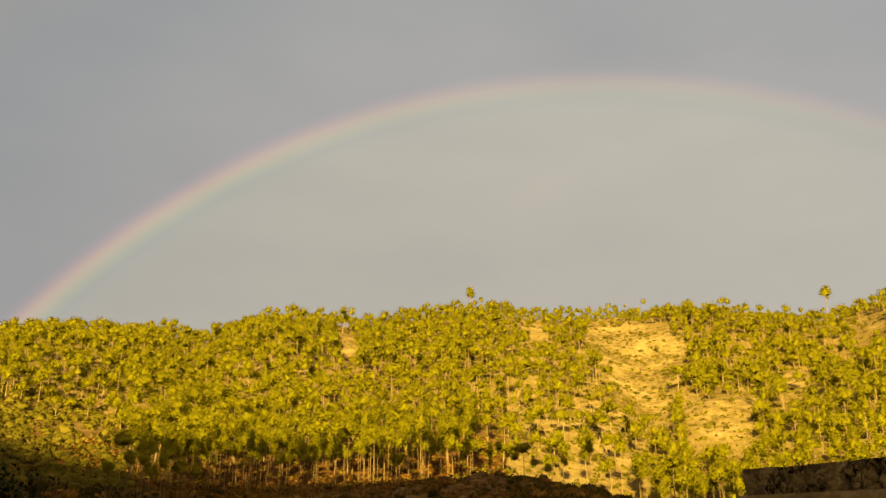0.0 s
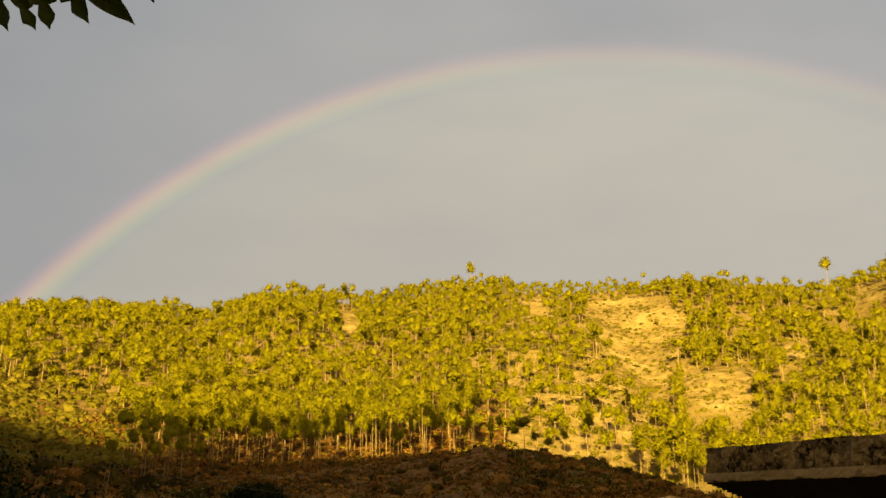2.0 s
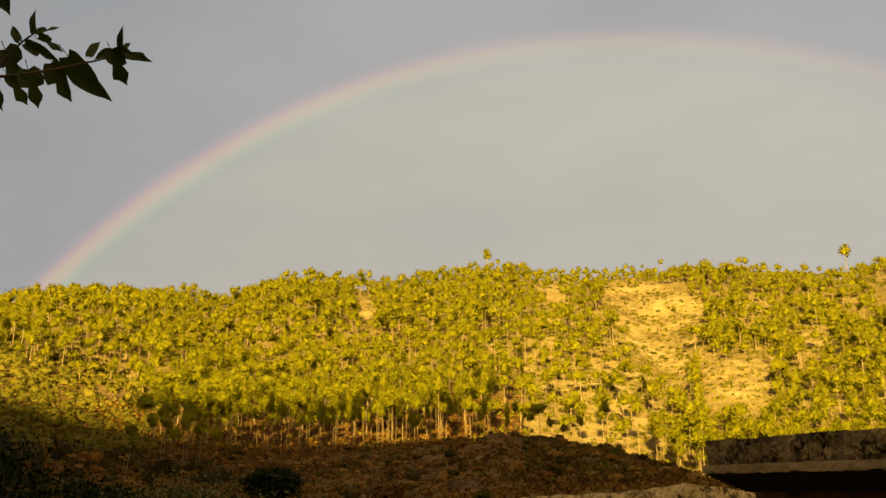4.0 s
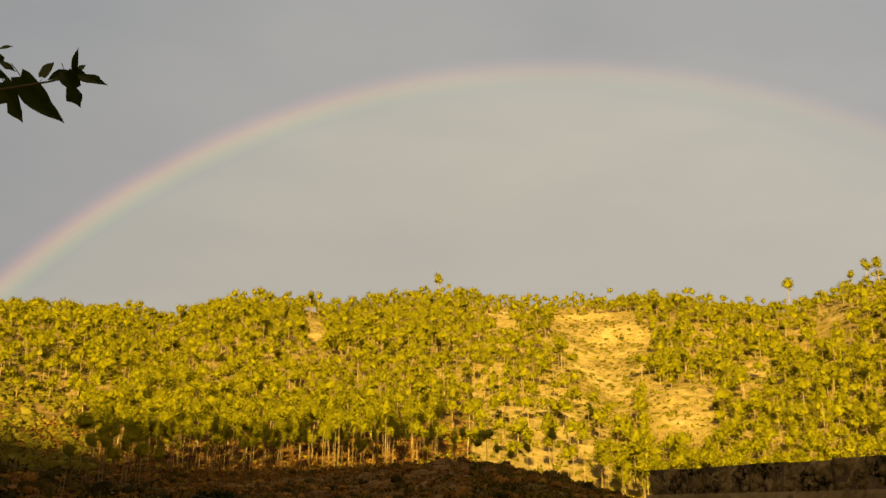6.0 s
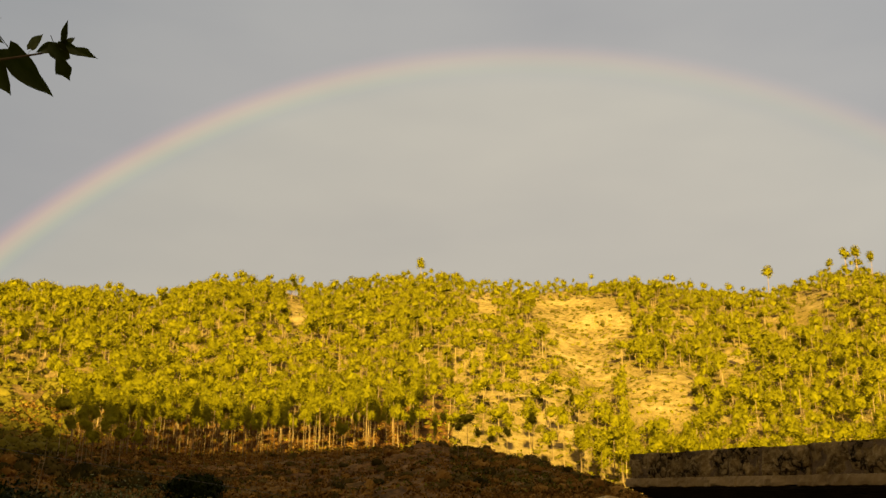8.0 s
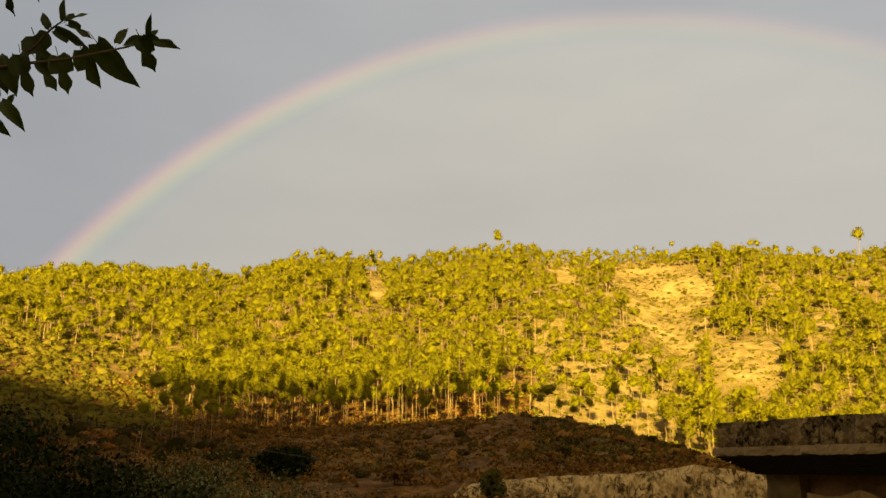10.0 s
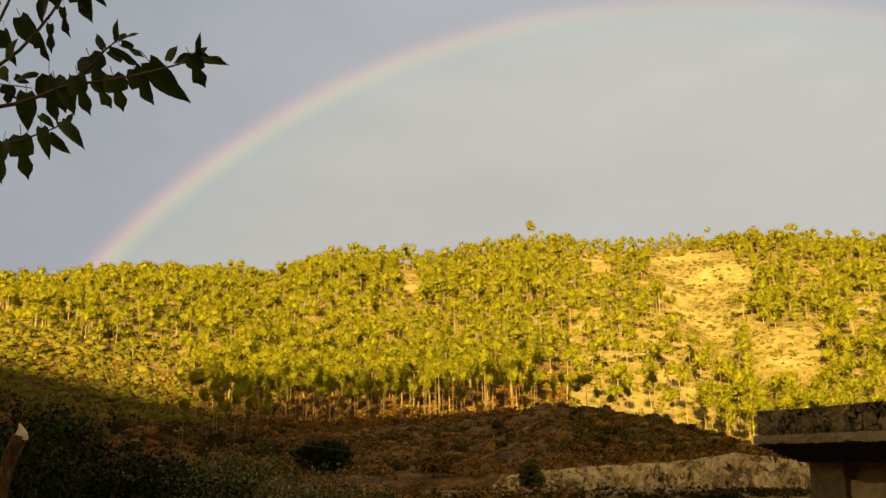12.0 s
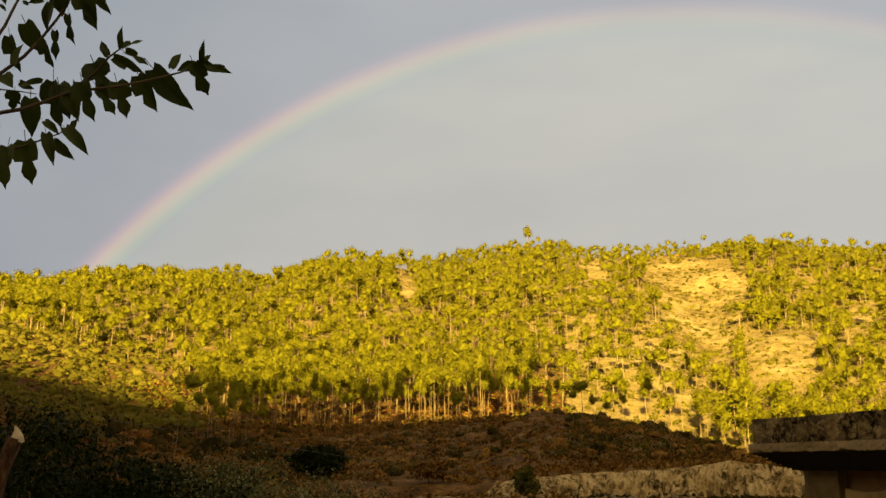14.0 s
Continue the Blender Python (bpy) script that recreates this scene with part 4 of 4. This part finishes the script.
def rough_block(length, depth, tall, seed, amp=0.012, step=0.035):
    """A worn block lying along x, its rough face towards -y; origin at its lower front corner."""
    bm = bmesh.new()
    nx, nz = max(3, int(length / step)), max(3, int(tall / step))
    off = seed * 7.31

    def at(i, j, back):
        x, z = length * i / nx, tall * j / nz
        if back:
            return Vector((x, depth, z))
        edge = min(i, nx - i, 2) / 2 * min(j, nz - j, 2) / 2
        d = amp * (1.2 * noise.noise(Vector((x * 9 + off, z * 9, off))) + 0.9 * noise.noise(Vector((x * 28, z * 28 + off, 3.0))))
        wob = 0.006 * noise.noise(Vector((x * 16 + off, z * 16, 9.0)))
        return Vector((x + wob * (0 < i < nx), -d + amp * 0.45 * (1 - min(1, edge)), z + wob * (i % 2 * 2 - 1)))
    front = [[bm.verts.new(at(i, j, False)) for j in range(nz + 1)] for i in range(nx + 1)]
    rear = [[bm.verts.new(at(i, j, True)) for j in (0, nz)] for i in range(nx + 1)]
    for i in range(nx):
        for j in range(nz):
            bm.faces.new((front[i][j], front[i + 1][j], front[i + 1][j + 1], front[i][j + 1]))
        bm.faces.new((front[i + 1][0], front[i][0], rear[i][0], rear[i + 1][0]))
        bm.faces.new((front[i][nz], front[i + 1][nz], rear[i + 1][1], rear[i][1]))
        bm.faces.new((rear[i][0], rear[i][1], rear[i + 1][1], rear[i + 1][0]))
    for i, flip in ((0, False), (nx, True)):
        loop = [front[i][j] for j in range(nz + 1)] + [rear[i][1], rear[i][0]]
        bm.faces.new(loop[::-1] if not flip else loop)
    return bm


def house_frame(a, b, z):
    m = Matrix((ALONG, INWARD, Vector((0, 0, 1)))).transposed().to_4x4()
    m.translation = hp(a, b, z)
    return m


def build_house():
    house = tagged(new("house"), "low house with crumbling block parapet above stained mud plaster wall", "house")
    house.matrix_world = Matrix.Identity(4)
    g = random.Random(3)

    def piece(name, bm, mat, a, b, z, label="", parent=None):
        ob = part(name, bm, mat, parent or house, label)
        ob.matrix_world = house_frame(a, b, z)
        return ob
    length = 7.4
    core = piece("parapet", rough_block(length, 0.30, 0.172, 91, 0.006, 0.06), M_MORTAR, 0.012, 0.010, 1.727, "dark crumbling mortar bed")
    a = 0.0
    k = 0
    while a < length - 0.2:
        ln = g.uniform(0.27, 0.44)
        tall = 0.176 + g.uniform(-0.006, 0.005)
        ob = part("block", rough_block(ln - g.uniform(0.003, 0.010), 0.12, tall, k + 1, g.uniform(0.012, 0.020), 0.016), M_STONE, core)
        ob.matrix_world = house_frame(a, g.uniform(-0.006, 0.008), 1.730)
        a += ln
        k += 1
    # the ledge, chipped along its lower edge
    bm = rough_block(length + 0.06, 0.55, 0.060, 55, 0.010, 0.02)
    for v in bm.verts:
        if v.co.z < 0.012 and v.co.y < 0.05:
            v.co.z += 0.016 * max(0.0, noise.noise(Vector((v.co.x * 11, 4.2, 1.0)))) + 0.006 * noise.noise(Vector((v.co.x * 40, 1.2, 1.0)))
    piece("ledge", bm, M_LEDGE, -0.022, -0.035, 1.668, "worn concrete ledge with chipped edge")
    # boards stepping back under the ledge, coloured near-black for the shade there
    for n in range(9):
        piece("eaves_board", rough_block(length, 0.45, 0.0145, 60 + n, 0.004, 0.05), M_UNDERSIDE, -0.01 + 0.023 * n, -0.01 + 0.023 * n, 1.668 - 0.0142 * (n + 1), "timber board coloured dark as in shade")
    # roof deck behind the parapet
    bm = bmesh.new()
    bmesh.ops.create_cube(bm, size=1.0, matrix=Matrix.Translation((length / 2, 2.6, 0.03)) @ Matrix.Diagonal((length - 0.02, 4.55, 0.06, 1)))
    piece("roof_deck", bm, M_LEDGE, 0, 0, 1.675, "flat mud roof")
    # the wall: a plastered pier at the corner, then a sunken infill with a patch of fallen plaster
    piece("pier", rough_block(0.34, 0.35, 1.58, 71, 0.008, 0.05), M_PLASTER, 0.15, 0.29, -0.03, "stained plaster corner pier")
    piece("wall", rough_block(length - 0.6, 0.30, 1.58, 72, 0.02, 0.06), M_INFILL, 0.48, 0.36, -0.03, "dark mud wall with fallen plaster")
    bm = rough_block(2.2, 0.05, 0.70, 73, 0.014, 0.05)
    for v in bm.verts:
        if v.co.z > 0.3:
            v.co.z += 0.10 * noise.noise(Vector((v.co.x * 3.1, 2.0, 0.0))) - 0.06 * v.co.x * 0.4
    piece("plaster_patch", bm, M_PATCH, 0.50, 0.325, 0.72, "pale remaining plaster")
    piece("side_wall", rough_block(0.30, 4.3, 1.58, 75, 0.01, 0.08), M_PLASTER, 0.16, 0.64, -0.03)
    return house


house = build_house()


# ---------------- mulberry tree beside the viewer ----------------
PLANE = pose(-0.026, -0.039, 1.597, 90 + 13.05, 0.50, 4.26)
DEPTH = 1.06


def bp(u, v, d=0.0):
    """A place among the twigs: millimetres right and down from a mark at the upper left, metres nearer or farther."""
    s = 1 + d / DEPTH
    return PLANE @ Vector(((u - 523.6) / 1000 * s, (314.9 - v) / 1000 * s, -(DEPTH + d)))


def leaf_mesh(seed, right, left):
    """One mulberry leaf, a unit long, folded along its midrib and drooping, with stalk."""
    g = random.Random(seed)
    V, F = [], []

    def add(x, y):
        z = 0.28 * abs(x) - 0.16 * y * y + 0.03 * math.sin(9 * x + 5 * y + seed)
        V.append((x * 0.84, y, z))
        return len(V) - 1
    ys = [0.0, 0.06, 0.16, 0.28, 0.40, 0.52, 0.64, 0.78, 0.91, 1.0]
    mid = [add(0, y) for y in ys]
    for side, prof in ((1, right), (-1, left)):
        out = [add(side * x * g.uniform(0.93, 1.07), y + dy) for (x, dy), y in zip(prof, ys)]
        half = [add(side * abs(V[o][0]) * 0.5, V[o][1] * 0.5 + V[m][1] * 0.5) for o, m in zip(out, mid)]
        for k in range(len(ys) - 1):
            for a, b in ((mid, half), (half, out)):
                q = (a[k], b[k], b[k + 1], a[k + 1])
                F.append(q if side < 0 else q[::-1])
    s = 0.012
    for p in ((-s, -0.28, -0.02), (s, -0.28, -0.02), (s, 0.1, 0.012), (-s, 0.1, 0.012)):
        V.append(p)
    n = len(V)
    F.append((n - 4, n - 3, n - 2, n - 1))
    return mesh_of("leaf", np.array(V), np.array(F), [M_LEAF], smooth=True)


WHOLE = [(0.02, 0), (0.22, -0.14), (0.36, -0.10), (0.42, -0.04), (0.42, 0.0), (0.37, 0.02), (0.29, 0.03), (0.18, 0.03), (0.07, 0.02), (0.0, 0.04)]
LOBED = [(0.02, 0), (0.24, -0.12), (0.40, -0.08), (0.46, 0.02), (0.40, 0.08), (0.17, -0.03), (0.27, 0.08), (0.20, 0.05), (0.07, 0.03), (0.0, 0.05)]
NOTCH = [(0.02, 0), (0.20, -0.12), (0.33, -0.05), (0.30, 0.0), (0.18, -0.01), (0.34, 0.12), (0.36, 0.12), (0.20, 0.05), (0.08, 0.02), (0.0, 0.04)]
LEAVES = [leaf_mesh(1, WHOLE, WHOLE), leaf_mesh(2, LOBED, WHOLE), leaf_mesh(3, LOBED, LOBED), leaf_mesh(4, NOTCH, LOBED), leaf_mesh(5, WHOLE, NOTCH), leaf_mesh(6, NOTCH, NOTCH)]


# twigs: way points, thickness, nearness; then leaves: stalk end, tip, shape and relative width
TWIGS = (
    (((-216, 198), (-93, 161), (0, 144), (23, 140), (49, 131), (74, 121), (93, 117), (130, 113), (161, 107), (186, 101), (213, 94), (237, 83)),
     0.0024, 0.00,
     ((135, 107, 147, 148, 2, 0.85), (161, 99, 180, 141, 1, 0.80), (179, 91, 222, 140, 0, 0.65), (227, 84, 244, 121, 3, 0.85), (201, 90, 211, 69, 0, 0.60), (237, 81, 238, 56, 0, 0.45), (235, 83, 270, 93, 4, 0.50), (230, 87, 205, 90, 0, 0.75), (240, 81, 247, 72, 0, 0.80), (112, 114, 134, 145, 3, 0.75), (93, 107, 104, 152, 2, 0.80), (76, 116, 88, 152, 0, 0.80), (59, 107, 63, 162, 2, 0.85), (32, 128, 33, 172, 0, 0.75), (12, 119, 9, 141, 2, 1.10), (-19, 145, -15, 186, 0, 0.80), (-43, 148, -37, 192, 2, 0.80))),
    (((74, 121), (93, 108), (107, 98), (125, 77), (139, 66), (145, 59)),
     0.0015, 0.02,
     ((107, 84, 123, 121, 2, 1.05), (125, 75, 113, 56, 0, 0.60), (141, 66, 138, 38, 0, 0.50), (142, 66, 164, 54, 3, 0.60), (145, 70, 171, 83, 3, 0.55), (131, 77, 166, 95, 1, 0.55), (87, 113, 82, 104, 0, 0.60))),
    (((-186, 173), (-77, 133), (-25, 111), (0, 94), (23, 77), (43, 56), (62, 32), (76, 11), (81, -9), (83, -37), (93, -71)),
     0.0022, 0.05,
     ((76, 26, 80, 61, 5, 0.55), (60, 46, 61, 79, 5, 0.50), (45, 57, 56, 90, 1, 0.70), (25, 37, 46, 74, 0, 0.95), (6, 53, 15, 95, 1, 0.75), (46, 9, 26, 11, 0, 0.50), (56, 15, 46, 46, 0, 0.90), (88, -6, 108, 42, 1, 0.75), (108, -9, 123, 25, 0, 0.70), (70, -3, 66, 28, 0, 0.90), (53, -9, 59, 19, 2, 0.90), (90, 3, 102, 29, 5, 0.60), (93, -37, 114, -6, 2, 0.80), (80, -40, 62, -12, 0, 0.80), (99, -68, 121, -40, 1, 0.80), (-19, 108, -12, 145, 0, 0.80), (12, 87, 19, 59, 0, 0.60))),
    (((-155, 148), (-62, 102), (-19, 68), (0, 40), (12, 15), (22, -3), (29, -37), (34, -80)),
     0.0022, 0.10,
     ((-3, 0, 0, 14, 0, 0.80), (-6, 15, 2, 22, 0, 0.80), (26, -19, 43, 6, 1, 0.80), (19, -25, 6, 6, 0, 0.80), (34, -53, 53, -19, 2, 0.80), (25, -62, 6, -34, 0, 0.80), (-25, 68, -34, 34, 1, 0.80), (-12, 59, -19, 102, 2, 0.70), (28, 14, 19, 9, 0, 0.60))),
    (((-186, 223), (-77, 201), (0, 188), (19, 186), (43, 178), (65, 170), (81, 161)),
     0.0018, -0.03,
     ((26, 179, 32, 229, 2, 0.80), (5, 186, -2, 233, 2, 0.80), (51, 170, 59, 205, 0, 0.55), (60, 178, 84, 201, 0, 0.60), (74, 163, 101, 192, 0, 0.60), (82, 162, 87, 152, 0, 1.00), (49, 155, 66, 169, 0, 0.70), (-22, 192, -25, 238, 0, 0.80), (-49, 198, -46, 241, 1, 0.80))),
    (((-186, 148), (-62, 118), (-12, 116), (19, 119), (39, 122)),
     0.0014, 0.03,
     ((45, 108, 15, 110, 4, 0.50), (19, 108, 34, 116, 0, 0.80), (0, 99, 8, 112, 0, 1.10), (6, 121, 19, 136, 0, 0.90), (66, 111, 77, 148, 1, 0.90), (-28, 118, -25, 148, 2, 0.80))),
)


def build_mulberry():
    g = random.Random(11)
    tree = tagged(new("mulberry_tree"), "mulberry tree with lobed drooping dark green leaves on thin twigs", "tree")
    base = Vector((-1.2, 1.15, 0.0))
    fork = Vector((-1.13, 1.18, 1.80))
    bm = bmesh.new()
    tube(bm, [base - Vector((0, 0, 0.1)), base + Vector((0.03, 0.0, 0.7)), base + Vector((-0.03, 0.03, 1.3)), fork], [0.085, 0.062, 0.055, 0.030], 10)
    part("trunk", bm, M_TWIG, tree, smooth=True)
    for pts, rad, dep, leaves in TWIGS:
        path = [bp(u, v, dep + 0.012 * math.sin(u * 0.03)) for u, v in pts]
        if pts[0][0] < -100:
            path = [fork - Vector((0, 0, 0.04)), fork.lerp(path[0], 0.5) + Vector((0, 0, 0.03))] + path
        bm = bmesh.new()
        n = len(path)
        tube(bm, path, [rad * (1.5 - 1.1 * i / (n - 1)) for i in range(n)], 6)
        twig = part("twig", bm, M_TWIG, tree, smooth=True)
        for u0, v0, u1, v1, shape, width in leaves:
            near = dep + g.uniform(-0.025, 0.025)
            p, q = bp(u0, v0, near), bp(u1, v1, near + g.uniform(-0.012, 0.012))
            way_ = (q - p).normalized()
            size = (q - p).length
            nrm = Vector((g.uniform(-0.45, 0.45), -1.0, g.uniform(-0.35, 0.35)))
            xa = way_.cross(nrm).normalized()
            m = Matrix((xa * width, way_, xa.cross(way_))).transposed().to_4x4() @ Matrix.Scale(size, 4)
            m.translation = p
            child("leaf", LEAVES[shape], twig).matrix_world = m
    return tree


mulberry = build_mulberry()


# ---------------- lopped trunk ----------------
M_REDBARK = surface("reddish bark", [(0.38, (0.008, 0.004, 0.002)), (0.5, (0.045, 0.019, 0.008)), (0.68, (0.17, 0.095, 0.045))], 14.0, 60.0, 0.9, 1.0, 0.02, spread=0.45, stretch=(1.0, 1.0, 0.4))
def build_stub():
    ob = tagged(new("lopped_trunk"), "leaning lopped tree trunk with a pale splintered cut top", "tree trunk")
    x0, y0 = (float(v) for v in polar(36.5, 4.1))
    x1, y1 = (float(v) for v in polar(29.75, 4.0))
    foot, top = Vector((x0, y0, -0.05)), Vector((x1, y1, 1.70))
    bm = bmesh.new()
    n = 14
    pts = [foot.lerp(top, i / n) + Vector((0.012 * math.sin(i * 1.3), 0, 0)) for i in range(n + 1)]
    tube(bm, pts, [0.065 - 0.034 * i / n + 0.004 * math.sin(i * 2.3) for i in range(n + 1)], 12)
    for v in bm.verts:
        v.co += Vector((1, 1, 0)) * 0.006 * noise.noise(v.co * 14)
    part("trunk", bm, M_REDBARK, ob, smooth=True)
    bm = bmesh.new()
    ring = tube(bm, [top - Vector((0, 0, 0.012)), top + Vector((0.002, 0, 0.006)), top + Vector((-0.004, 0, 0.028)), top + Vector((-0.010, 0, 0.05))], [0.028, 0.024, 0.014, 0.003], 9)
    for v in bm.verts:
        v.co += Vector((1, 1, 1)) * 0.008 * noise.noise(v.co * 40)
    part("cut_top", bm, M_CUT, ob, "pale splintered wood")
    return ob


stub = build_stub()


# ---------------- shrubs at the terrace edge and in the valley ----------------
def build_shrub(az, r, tall, wide, mat, seed, leaves, leaf, label, name="shrub"):
    g = np.random.default_rng(seed)
    x, y = (float(v) for v in polar(az, r))
    z = float(height(x, y))
    ob = tagged(new(name), label, "shrub", "shrubs in the valley")
    ob.location = (x, y, z)
    bm = bmesh.new()
    out = []
    lumps = 9
    for k in range(lumps):
        a = k * 2.4 + g.normal(0, 0.4)
        s = 0.35 + 0.65 * ((k + 0.5) / lumps)
        reach = wide * 0.5 * math.sqrt(max(0.05, 1 - (s - 0.35) ** 2 * 1.6)) * g.uniform(0.45, 0.8)
        c = Vector((math.cos(a) * reach, math.sin(a) * reach, tall * s * 0.86))
        tube(bm, [(0.05 * math.cos(a), 0.05 * math.sin(a), -0.1), (c.x * 0.35, c.y * 0.35, c.z * 0.45), tuple(c)], [0.035, 0.024, 0.008], 5)
        out.append(leaf_cloud(g, tuple(c), wide * g.uniform(0.26, 0.36), leaves // lumps, leaf, min(1.0, tall / wide)))
        out.append(leaf_cloud(g, (c.x * 0.8, c.y * 0.8, c.z * 0.5), wide * 0.3, leaves // lumps // 2, leaf, 0.9))
    part("stem", bm, M_TWIG, ob)
    V = np.concatenate(out)
    child("foliage", leaf_mesh_of("foliage", V, mat), ob)
    return ob


def add_blossoms(shrub, seed, u, v, w):
    """Small pink flower heads on top of a shrub."""
    g = np.random.default_rng(seed)
    m = surface("pink petals", [(0.3, (0.34, 0.12, 0.10)), (0.7, (0.55, 0.24, 0.20))], 20.0, 90.0, 0.6, 0.1, 0.002, island=0.3, trans=0.3)
    for k in range(7):
        at = (u + g.normal(0, 0.12), v + g.normal(0, 0.1), w + g.normal(0, 0.07))
        child("blossom", leaf_mesh_of("blossom", leaf_cloud(g, at, 0.035, 16, 0.016), m), shrub, "pink flower head")


def build_shrubs():
    dark = "dense dark green shrub, leaves toned down for evening shade"
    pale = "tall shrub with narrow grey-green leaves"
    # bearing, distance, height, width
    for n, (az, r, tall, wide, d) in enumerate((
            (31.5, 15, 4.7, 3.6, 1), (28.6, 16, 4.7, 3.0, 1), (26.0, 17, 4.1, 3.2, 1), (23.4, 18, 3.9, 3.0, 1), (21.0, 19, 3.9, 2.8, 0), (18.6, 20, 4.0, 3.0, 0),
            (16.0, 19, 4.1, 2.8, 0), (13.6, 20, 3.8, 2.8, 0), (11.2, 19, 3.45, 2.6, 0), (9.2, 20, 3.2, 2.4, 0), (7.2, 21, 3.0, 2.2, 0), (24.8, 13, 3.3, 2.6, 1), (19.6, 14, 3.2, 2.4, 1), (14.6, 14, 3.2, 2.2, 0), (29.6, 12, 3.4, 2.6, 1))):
        bush = build_shrub(az, r, tall, wide, M_BUSH_SHADE if d else M_SHRUB, 100 + n, 5000, 0.042 if d else 0.034, dark if d else pale)
        if az in (14.6, 11.2):
            add_blossoms(bush, n, 0.0, -wide * 0.42, tall * 0.86)
            tagged(bush, "grey-green shrub with a few pink flower heads", "shrub", "shrubs in the valley")
    build_shrub(11.85, 82, 2.7, 5.0, M_BUSH_SHADE, 130, 1600, 0.22, "round dense dark green bush below the slope")
    build_shrub(-1.2, 70, 2.4, 1.9, M_SCRUB, 131, 700, 0.16, "small upright green bush beside the bank")
    build_shrub(4.8, 76, 1.8, 3.6, M_TUSSOCK, 132, 700, 0.18, "low brown bush at the foot of the slope")
    build_shrub(-12.6, 50, 1.0, 3.4, M_BUSH_SHADE, 133, 900, 0.10, "low dark bush below the rock face")


build_shrubs()


# ---------------- cable across the valley ----------------
def build_cable():
    bm = bmesh.new()
    x0, y0 = polar(33, 40)
    x1, y1 = polar(-25, 40)
    pts = []
    for k in range(41):
        s = k / 40
        z = 4.3 - 5.7 * s - 0.5 * s * (1 - s)
        pts.append((float(x0 + (x1 - x0) * s), float(y0 + (y1 - y0) * s), z))
    tube(bm, pts, [0.008] * 41, 5)
    for (x, y, z), (a, b) in ((pts[0], (0.06, 0.09)), (pts[-1], (0.06, 0.09))):
        tube(bm, [(x, y, float(height(x, y)) - 0.3), (x, y, z + 0.15)], [b, a], 7)
    return tagged(part("overhead_cable", bm, M_WIRE, None), "thin grey cable slung between two posts across the valley", "cable")


cable = build_cable()


# ---------------- ladder left standing below the wood ----------------
def build_ladder():
    x, y = (float(v) for v in polar(20.75, 76))
    z = float(height(x, y))
    top = EYE + 76 * math.tan(radians(1.95))
    ob = tagged(new("ladder"), "pale narrow wooden ladder leaning on the shaded slope", "ladder")
    ob.location = (x, y, z)
    lean, tall = Vector((0.35, 0.5, top - z)), top - z
    for sx in (-0.15, 0.15):
        bm = bmesh.new()
        tube(bm, [(sx * 1.25, 0, -0.1), tuple(Vector((sx * 1.25, 0, 0)).lerp(Vector((sx, 0, 0)), 0.5) + lean * 0.5), tuple(Vector((sx, 0, 0)) + lean)], [0.028, 0.026, 0.024], 6)
        part("rail", bm, M_BARK, ob)
    n = max(5, int(tall / 0.42))
    for k in range(1, n):
        s = k / n
        bm = bmesh.new()
        tube(bm, [tuple(Vector((-0.17, 0, 0)) + lean * s), tuple(Vector((0.17, 0, 0)) + lean * s)], [0.017, 0.017], 5)
        part("rung", bm, M_BARK, ob)
    return ob


ladder = build_ladder()


# ---------------- bent white pipe by the terrace ----------------
def build_pipe():
    x0, y0 = (float(v) for v in polar(30.6, 3.3))
    x1, y1 = (float(v) for v in polar(29.5, 3.3))
    top = EYE - 3.3 * math.tan(radians(2.6))
    pts = [(x0, y0, -0.05), (x0, y0, top - 0.06)]
    for k in range(9):
        a = math.pi * k / 8
        s = 0.5 - 0.5 * math.cos(a)
        pts.append((x0 + (x1 - x0) * s, y0 + (y1 - y0) * s, top - 0.03 + 0.03 * math.sin(a)))
    pts += [(x1, y1, top - 0.06), (x1, y1, -0.05)]
    m = surface("white plastic pipe", [(0.3, (0.55, 0.55, 0.52)), (0.7, (0.75, 0.75, 0.72))], 6.0, 40.0, 0.45, 0.05, 0.002)
    bm = bmesh.new()
    tube(bm, pts, [0.0045] * len(pts), 8)
    return tagged(part("bent_pipe", bm, m, None, smooth=True), "thin white plastic pipe bent over beside the lopped trunk", "pipe")


pipe = build_pipe()
